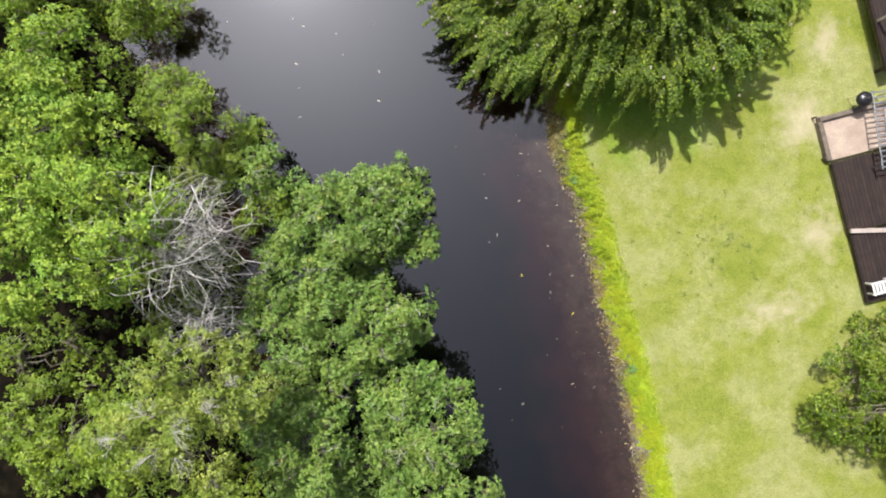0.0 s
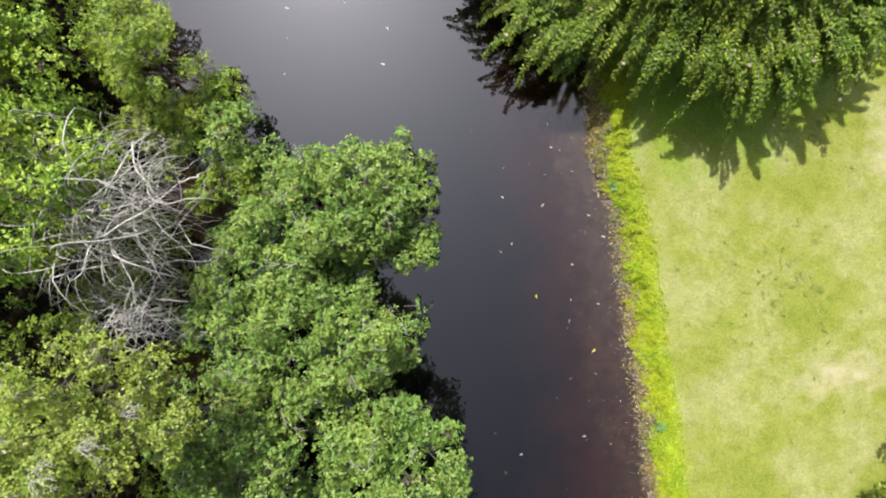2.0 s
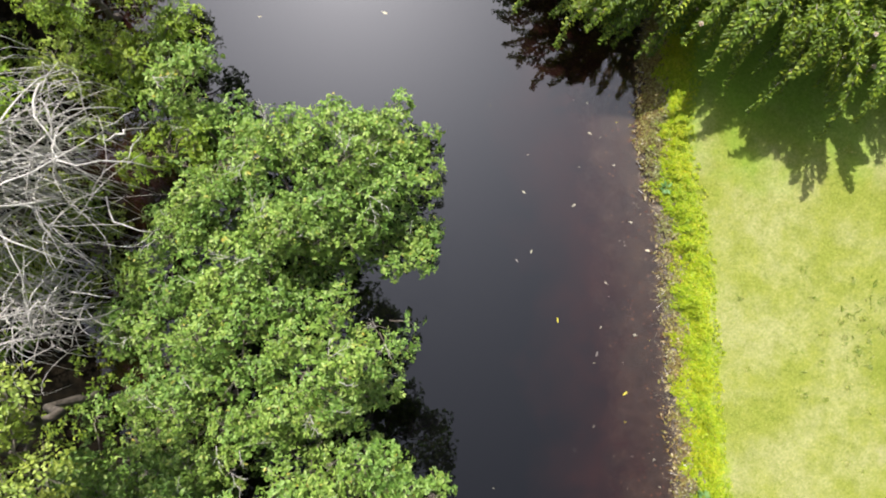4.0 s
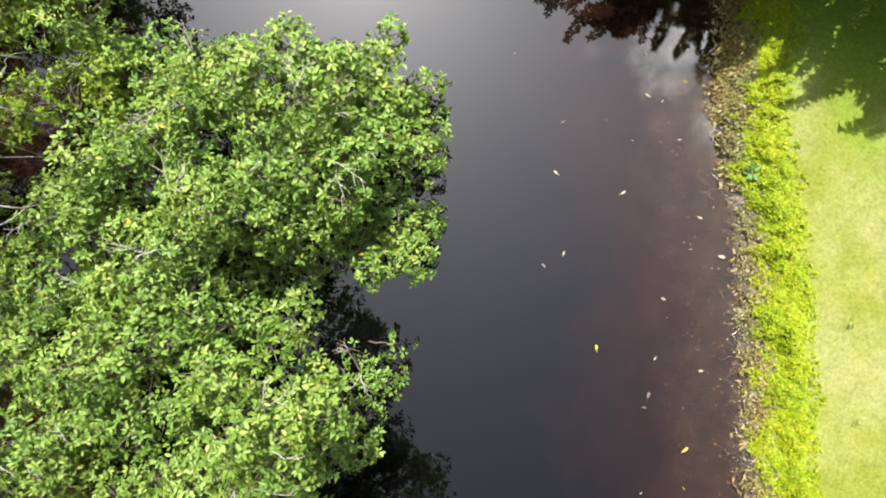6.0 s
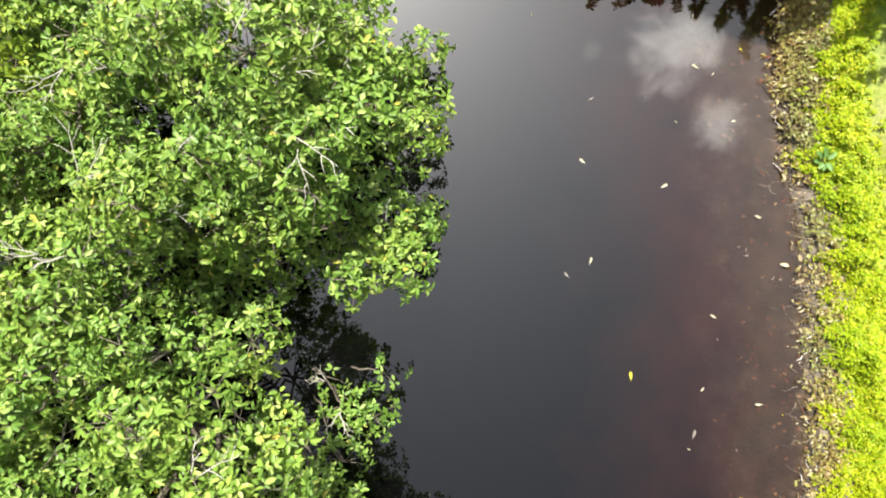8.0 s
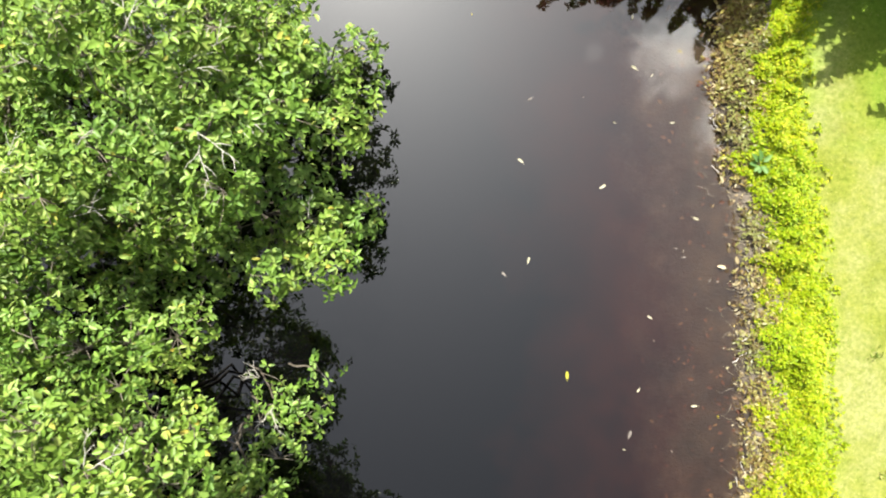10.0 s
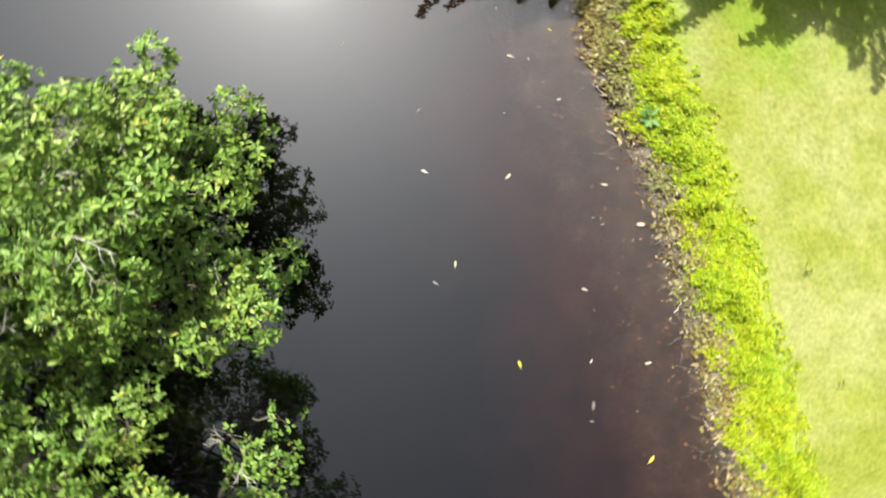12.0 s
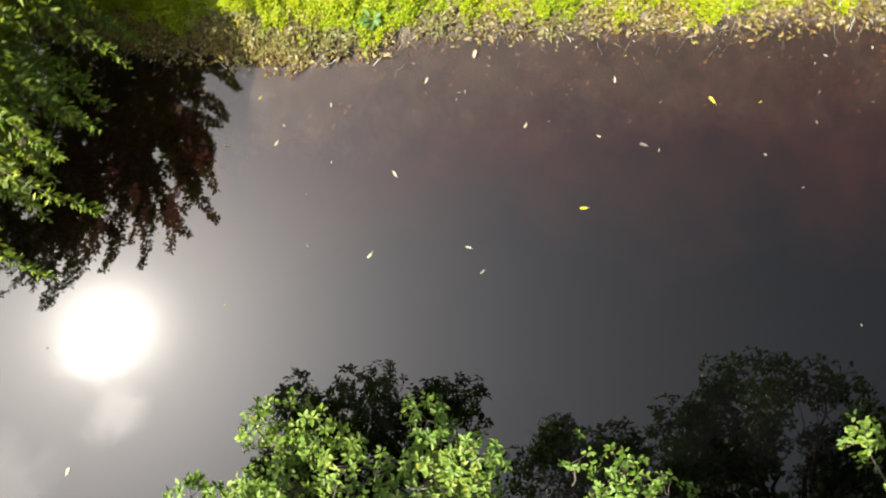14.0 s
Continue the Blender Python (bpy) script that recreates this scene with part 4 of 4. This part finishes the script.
def sunken_litter():
    """Rusty leaves lying on the bed of the shallows."""
    rng = np.random.default_rng(72)
    n = 380
    y = rng.uniform(-11.5, 8.0, n)
    d = -rng.exponential(0.6, n) - 0.05
    x = np.array([right_bank(v) for v in y]) + d
    z = np.array([max(land(a, b), -0.16) for a, b in zip(x, y)]) + 0.012
    a = rng.uniform(0, 2 * math.pi, n)
    way = np.stack((np.cos(a), np.sin(a), np.zeros(n)), 1)
    ln = rng.uniform(0.04, 0.11, n)
    me = leaf_mesh("sunken_leaf_litter", np.stack((x, y, z), 1), way, np.tile((0.0, 0.0, 1.0), (n, 1)), ln, ln * 0.5, RUST_LEAF, True)
    tagged(new("sunken_leaf_litter", me), "rusty dead leaves sunk in the shallow water", "leaf litter", kind="stuff")


RUST_LEAF = leaf_material("rust_leaf", [(0.0, (0.060, 0.024, 0.015)), (0.6, (0.130, 0.052, 0.030)), (1.0, (0.200, 0.130, 0.075))], ((0.85, 0.9, 0.9), (1.1, 1.0, 0.9)), 0.7, 0.1)
def dead_stems():
    """Thin dry stems and roots matted along the water's edge."""
    rng = np.random.default_rng(73)
    lines = []
    for i in range(620):
        y = rng.uniform(-11.0, 8.5)
        x = right_bank(y) + rng.normal(0.14, 0.17)
        a, ln = rng.normal(2.6, 0.9), rng.uniform(0.08, 0.38)
        p = np.array((x, y, max(land(x, y), 0.0) + rng.uniform(0.01, 0.1)))
        q = p + np.array((math.cos(a) * ln, math.sin(a) * ln, 0))
        q[2] = max(land(q[0], q[1]), -0.01) + rng.uniform(0.0, 0.04)
        lines.append((bend(p, q, rng, rng.uniform(0, 0.05), 0.2, 5), rng.uniform(0.002, 0.006), 0.0015))
    tagged(new("dead_stems", tubes("dead_stems", lines, PALE_TWIG, 3)), "dry stems and roots matted along the water's edge", "plant debris", kind="stuff")


def dry_weeds():
    """Half-withered low weeds and creeper ends on the mud at the water's edge."""
    rng = np.random.default_rng(74)
    n = 8500
    y = np.where(rng.uniform(0, 1, n) < 0.4, rng.uniform(3.2, 6.5, n), rng.uniform(-11.0, 9.0, n))
    thick = np.array([noise.noise((v * 1.3, 11.0, 0.0)) for v in y])
    x = np.array([right_bank(v) for v in y]) + rng.normal(0.2, 0.13, n) + np.where(y > 3.2, 0.05, 0.0)
    keep = (thick + np.where(y > 3.2, 0.5, 0.0) > rng.uniform(-0.35, 0.5, n)) & (rng.uniform(0, 1, n) < 0.95)
    x, y = x[keep], y[keep]
    n, k = len(x), 4
    z = np.array([max(land(a, b), 0.0) for a, b in zip(x, y)]) + rng.uniform(0.01, 0.13, n)
    o = np.repeat(np.arange(n), k)
    a = rng.uniform(0, 2 * math.pi, n * k)
    way = np.stack((np.cos(a), np.sin(a), rng.uniform(-0.2, 0.6, n * k)), 1)
    ln = rng.uniform(0.035, 0.1, n * k)
    pos = np.stack((x, y, z), 1)[o] + rng.normal(0, 0.015, (n * k, 3))
    me = leaf_mesh("withered_weed", pos, way, np.tile((0.0, 0.0, 1.0), (n * k, 1)) + rng.normal(0, 0.35, (n * k, 3)), ln, ln * 0.45, WITHERED_LEAF, False)
    tagged(new("withered_weed", me), "half-withered olive and brown weeds at the water's edge", "weed", kind="stuff")


WITHERED_LEAF = leaf_material("withered_leaf", [(0.0, (0.09, 0.06, 0.03)), (0.35, (0.24, 0.17, 0.06)), (0.6, (0.27, 0.255, 0.08)), (0.85, (0.36, 0.36, 0.09)), (1.0, (0.52, 0.46, 0.32))], ((0.75, 0.85, 0.9), (1.15, 1.05, 0.9)), 0.6, 0.2, 0.3)
dry_weeds()
bank_litter()
sunken_litter()
dead_stems()


# ---- single leaves afloat on the creek ----
def floating_leaf(at, turn, size, mat, label):
    bm = bmesh.new()
    rim = []
    for i in range(12):
        t = i / 12 * 2 * math.pi
        w = 0.18 * math.sin(t) * (1 - 0.25 * math.cos(t))
        rim.append(bm.verts.new((math.cos(t) * size * 0.5, w * size, 0.012 * abs(math.sin(t)) + 0.004 * math.cos(3 * t))))
    mid = bm.verts.new((0, 0, 0.001))
    for i in range(12):
        bm.faces.new((mid, rim[i], rim[(i + 1) % 12]))
    box(bm, (size * 0.3, 0.004, 0.003), (size * 0.6, 0, 0.003), bevel=0)
    me = bpy.data.meshes.new("fallen_leaf")
    bm.to_mesh(me)
    bm.free()
    me.materials.append(mat)
    ob = new("fallen_leaf", me)
    ob.matrix_world = pose(at[0], at[1], 0.003, 0, 0, turn)
    tagged(ob, label, "leaf", "leaves afloat on the creek")


YELLOW_LEAF = leaf_material("yellow_leaf", [(0.0, (0.62, 0.55, 0.05)), (1.0, (0.78, 0.7, 0.12))], ((0.95, 0.95, 0.9), (1.0, 1.0, 1.0)), 0.5, 0.15)
PALE_LEAF = leaf_material("pale_leaf", [(0.0, (0.42, 0.4, 0.3)), (1.0, (0.68, 0.64, 0.5))], ((0.95, 0.95, 0.9), (1.0, 1.0, 1.0)), 0.5, 0.1)
GREY_LEAF = leaf_material("grey_leaf", [(0.0, (0.16, 0.14, 0.13)), (1.0, (0.3, 0.27, 0.25))], ((0.95, 0.95, 0.9), (1.0, 1.0, 1.0)), 0.5, 0.1)
AFLOAT = (
    (2.91, 1.60, 0.11, 0), (2.05, 0.25, 0.1, 0), (3.02, -1.35, 0.12, 1), (4.06, -0.20, 0.09, 0), (4.16, -2.03, 0.13, 2), (1.60, 1.71, 0.1, 0),
    (5.03, -1.38, 0.1, 0), (4.41, 1.43, 0.1, 0), (2.98, 3.47, 0.1, 0), (5.05, -2.9, 0.14, 1), (1.73, -0.04, 0.09, 2), (1.53, 2.66, 0.08, 2),
    (-2.67, 5.57, 0.13, 0), (2.78, 4.21, 0.08, 0), (5.05, -5.69, 0.1, 0), (3.08, -6.49, 0.1, 0),
)
rng_f = random.Random(5)
for x, y, size, tint in AFLOAT:
    floating_leaf((x, y), rng_f.uniform(0, 360), size, (PALE_LEAF, YELLOW_LEAF, GREY_LEAF)[tint], ("pale dead leaf afloat on dark water", "yellow fallen leaf afloat on dark water", "grey sodden leaf afloat on dark water")[tint])
for i in range(46):
    y = rng_f.uniform(-10.5, 6.5)
    x = right_bank(y) - 0.15 - min(4.6, rng_f.expovariate(0.75))
    tint = rng_f.choice((0, 0, 0, 1, 2, 2, 2))
    floating_leaf((x, y), rng_f.uniform(0, 360), rng_f.uniform(0.025, 0.07), (PALE_LEAF, YELLOW_LEAF, GREY_LEAF)[tint], ("pale dead leaf afloat on dark water", "yellow fallen leaf afloat on dark water", "grey sodden leaf afloat on dark water")[tint])
for i in range(14):
    floating_leaf((rng_f.uniform(-11.0, -2.5), rng_f.uniform(4.5, 9.0)), rng_f.uniform(0, 360), rng_f.uniform(0.06, 0.14), PALE_LEAF, "pale dead leaf afloat on dark water")


def stick(at, turn, length, seed):
    rng = np.random.default_rng(seed)
    me = tubes("stick", [(bend((-length / 2, 0, 0.01), (length / 2, 0, 0.02), rng, 0.02, 0.12, 7), 0.009, 0.004)], DEAD_WOOD, 5)
    ob = new("stick", me)
    ob.matrix_world = pose(at[0], at[1], max(0.0, land(*at)), 0, 0, turn)
    tagged(ob, "thin pale broken stick lying on the muddy edge", "stick", "sticks on the bank")


for k in range(26):
    y = rng_f.uniform(-9, 7)
    stick((right_bank(y) + rng_f.uniform(-0.15, 0.35), y), rng_f.uniform(0, 180), rng_f.uniform(0.15, 0.5), 80 + k)


# ---- short grass on the lawn ----
def lawn_blades():
    rng = np.random.default_rng(91)
    n = 70000
    y = rng.uniform(-7.0, 8.0, n)
    x = np.array([right_bank(v) for v in y]) + 1.1 + rng.uniform(0, 1, n) ** 1.5 * 7.0
    z = np.array([land(a, b) for a, b in zip(x, y)])
    a = rng.uniform(0, 2 * math.pi, n)
    way = np.stack((np.cos(a), np.sin(a), rng.uniform(0.02, 0.28, n)), 1)
    ln = rng.uniform(0.02, 0.05, n)
    up = np.tile((0.0, 0.0, 1.0), (n, 1)) + rng.normal(0, 0.3, (n, 3))
    me = leaf_mesh("grass", np.stack((x, y, z - 0.004), 1), way, up, ln, ln * 0.22, GRASS_BLADE, False)
    tagged(new("grass", me), "short dry yellow-green grass of a mown lawn", "grass", kind="stuff")


lawn_blades()


def lawn_tufts():
    """Coarser tufts scattered in the mown grass."""
    rng = np.random.default_rng(92)
    spots = [rng.normal((11.0, -0.6), (1.3, 1.1)) for i in range(60)] + [np.array((rng.uniform(8.0, 16.0), rng.uniform(-7.0, 8.0))) for i in range(30)]
    at, way, ln = [], [], []
    for x, y in spots:
        k, spread = int(rng.integers(14, 34)), rng.uniform(0.03, 0.09)
        p = rng.normal((x, y), spread, (k, 2))
        at.append(np.column_stack((p, [land(a, b) - 0.005 for a, b in p])))
        a = rng.uniform(0, 2 * math.pi, k)
        way.append(np.stack((np.cos(a), np.sin(a), rng.uniform(0.2, 1.0, k)), 1))
        ln.append(rng.uniform(0.05, 0.11, k))
    at, way, ln = np.concatenate(at), np.concatenate(way), np.concatenate(ln)
    me = leaf_mesh("grass_tuft", at, way, np.tile((0.0, 0.0, 1.0), (len(at), 1)) + rng.normal(0, 0.3, at.shape), ln, ln * 0.2, GRASS_BLADE, False)
    tagged(new("grass_tuft", me), "coarse yellow-green grass tufts scattered over the lawn", "grass", kind="stuff")


lawn_tufts()

# ---- the timber structure at the lawn's far side ----
YARD = Matrix.Translation((14.38, 4.68, land(14.38, 4.68))) @ pose(0, 0, 0, 0, 0, 14.5)  # u to the right, -v along its side


def yard_thing(name, label, category, u, v, z=0.0, turn=0.0, group=""):
    ob = new(name)
    ob.empty_display_size = 0.2
    ob.matrix_world = YARD @ pose(u, v, z, 0, 0, turn)
    return tagged(ob, label, category, group)


def patio_slab():
    root = yard_thing("patio_slab", "small pinkish concrete slab with sandy stains", "slab", 1.6, -0.85)
    box_part("slab", (3.1, 1.6, 0.14), (0, 0, 0.05), SLAB, root, bevel=0.02)


def timber_edging():
    root = yard_thing("timber_edging", "low weathered timber edging round a pinkish slab", "edging", 0, 0)
    box_part("sleeper", (3.2, 0.18, 0.3), (1.6, 0, 0.13), GREY_WOOD, root, bevel=0.02)
    box_part("sleeper", (0.18, 1.55, 0.3), (0.0, -0.87, 0.127), GREY_WOOD, root, bevel=0.02)
    for u, v in ((-0.12, 0.12), (1.6, 0.13), (-0.13, -1.5)):
        box_part("peg", (0.07, 0.07, 0.4), (u, v, 0.1), GREY_WOOD, root)


def timber_deck(u, v, wide, long, z, name_label):
    root = yard_thing("timber_deck", name_label, "deck", u, v, z)
    n = int(wide / 0.15)
    for i in range(n):
        box_part("board", (0.142, long, 0.035), (0.075 + i * 0.15, -long / 2, 0), DARK_WOOD, root, bevel=0.006)
    box_part("fascia", (wide, 0.04, 0.16), (wide / 2, 0.025, -0.08), DARK_WOOD, root)
    box_part("fascia", (0.04, long, 0.16), (-0.025, -long / 2, -0.08), DARK_WOOD, root)
    for a in (0.1, wide - 0.1):
        for b in (-0.15, -long + 0.15):
            box_part("leg", (0.12, 0.12, z + 0.2), (a, b, -z / 2 - 0.11), DARK_WOOD, root)


def slat_bench():
    root = yard_thing("slat_bench", "white-painted slatted bench on a dark deck", "bench", 0.12, -6.75, 0.3)
    for i in range(7):
        box_part("slat", (0.085, 0.5, 0.03), (i * 0.13, 0, 0.42), WHITE_PAINT, root)
    for v in (-0.2, 0.2):
        box_part("bearer", (0.9, 0.05, 0.05), (0.39, v, 0.375), WHITE_PAINT, root)
    for u in (0.03, 0.75):
        for v in (-0.2, 0.2):
            box_part("leg", (0.06, 0.06, 0.36), (u, v, 0.17), WHITE_PAINT, root)


def steel_rack():
    root = yard_thing("steel_rack", "galvanised steel rack with close rungs", "rack", 1.6, -0.75, 0.12, -6.0)
    for u in (0, 0.75):
        box_part("side_rail", (0.05, 3.0, 0.06), (u, -0.2, 0.75), GREY_METAL, root)
    for i in range(15):
        box_part("rung", (0.72, 0.05, 0.03), (0.375, -1.6 + i * 0.2, 0.76), GREY_METAL, root, bevel=0.004)
    for u in (0, 0.75):
        for v in (-1.55, 1.15):
            box_part("leg", (0.05, 0.05, 0.74), (u, v, 0.36), GREY_METAL, root)


def kettle_grill():
    root = yard_thing("kettle_grill", "round black enamelled kettle grill on three legs", "grill", 1.5, 0.3, 0.0)
    for name, squash, z in (("bowl", -0.8, 0.72), ("lid", 0.62, 0.735)):
        bm = bmesh.new()
        bmesh.ops.create_uvsphere(bm, u_segments=24, v_segments=12, radius=0.29)
        bmesh.ops.delete(bm, geom=[w for w in bm.verts if w.co.z < -0.01], context="VERTS")
        bmesh.ops.transform(bm, matrix=pose(0, 0, z) @ Matrix.Diagonal((1, 1, squash, 1)), verts=bm.verts)
        part(name, bm, BLACK_ENAMEL, root)
    for k in range(3):
        a = k * 2.094
        part("leg", tubes("leg", [([(math.cos(a) * 0.18, math.sin(a) * 0.18, 0.56), (math.cos(a) * 0.26, math.sin(a) * 0.26, 0.0)], 0.014, 0.014)], GREY_METAL, 6), GREY_METAL, root)
    box_part("handle", (0.14, 0.03, 0.03), (0, 0, 0.94), GREY_WOOD, root)


patio_slab()
timber_edging()
timber_deck(0.05, -1.75, 3.6, 2.75, 0.3, "dark brown stained timber deck in close boards")
timber_deck(0.1, -4.62, 3.6, 2.7, 0.28, "lower dark brown timber deck with a white bench")
timber_deck(2.6, 5.4, 3.4, 4.3, 0.75, "raised dark timber deck beside the lawn")
beam = yard_thing("beam", "pale unpainted timber beam laid across the dark deck", "beam", 0.05, -4.55, 0.37, -13.0)
box_part("board", (3.6, 0.17, 0.09), (1.75, 0.1, 0), PALE_WOOD, beam)
post_rail = yard_thing("deck_rail", "pale weathered handrail at the corner of a deck", "handrail", 2.6, 3.2, 0.75)
box_part("rail", (2.6, 0.13, 0.05), (1.3, 0, 0.9), GREY_WOOD, post_rail, (0, 0, 10))
for u in (0.05, 1.3, 2.5):
    box_part("post", (0.09, 0.09, 0.9), (u, u * 0.17 - 0.2, 0.43), PALE_WOOD, post_rail)
slat_bench()
steel_rack()
kettle_grill()
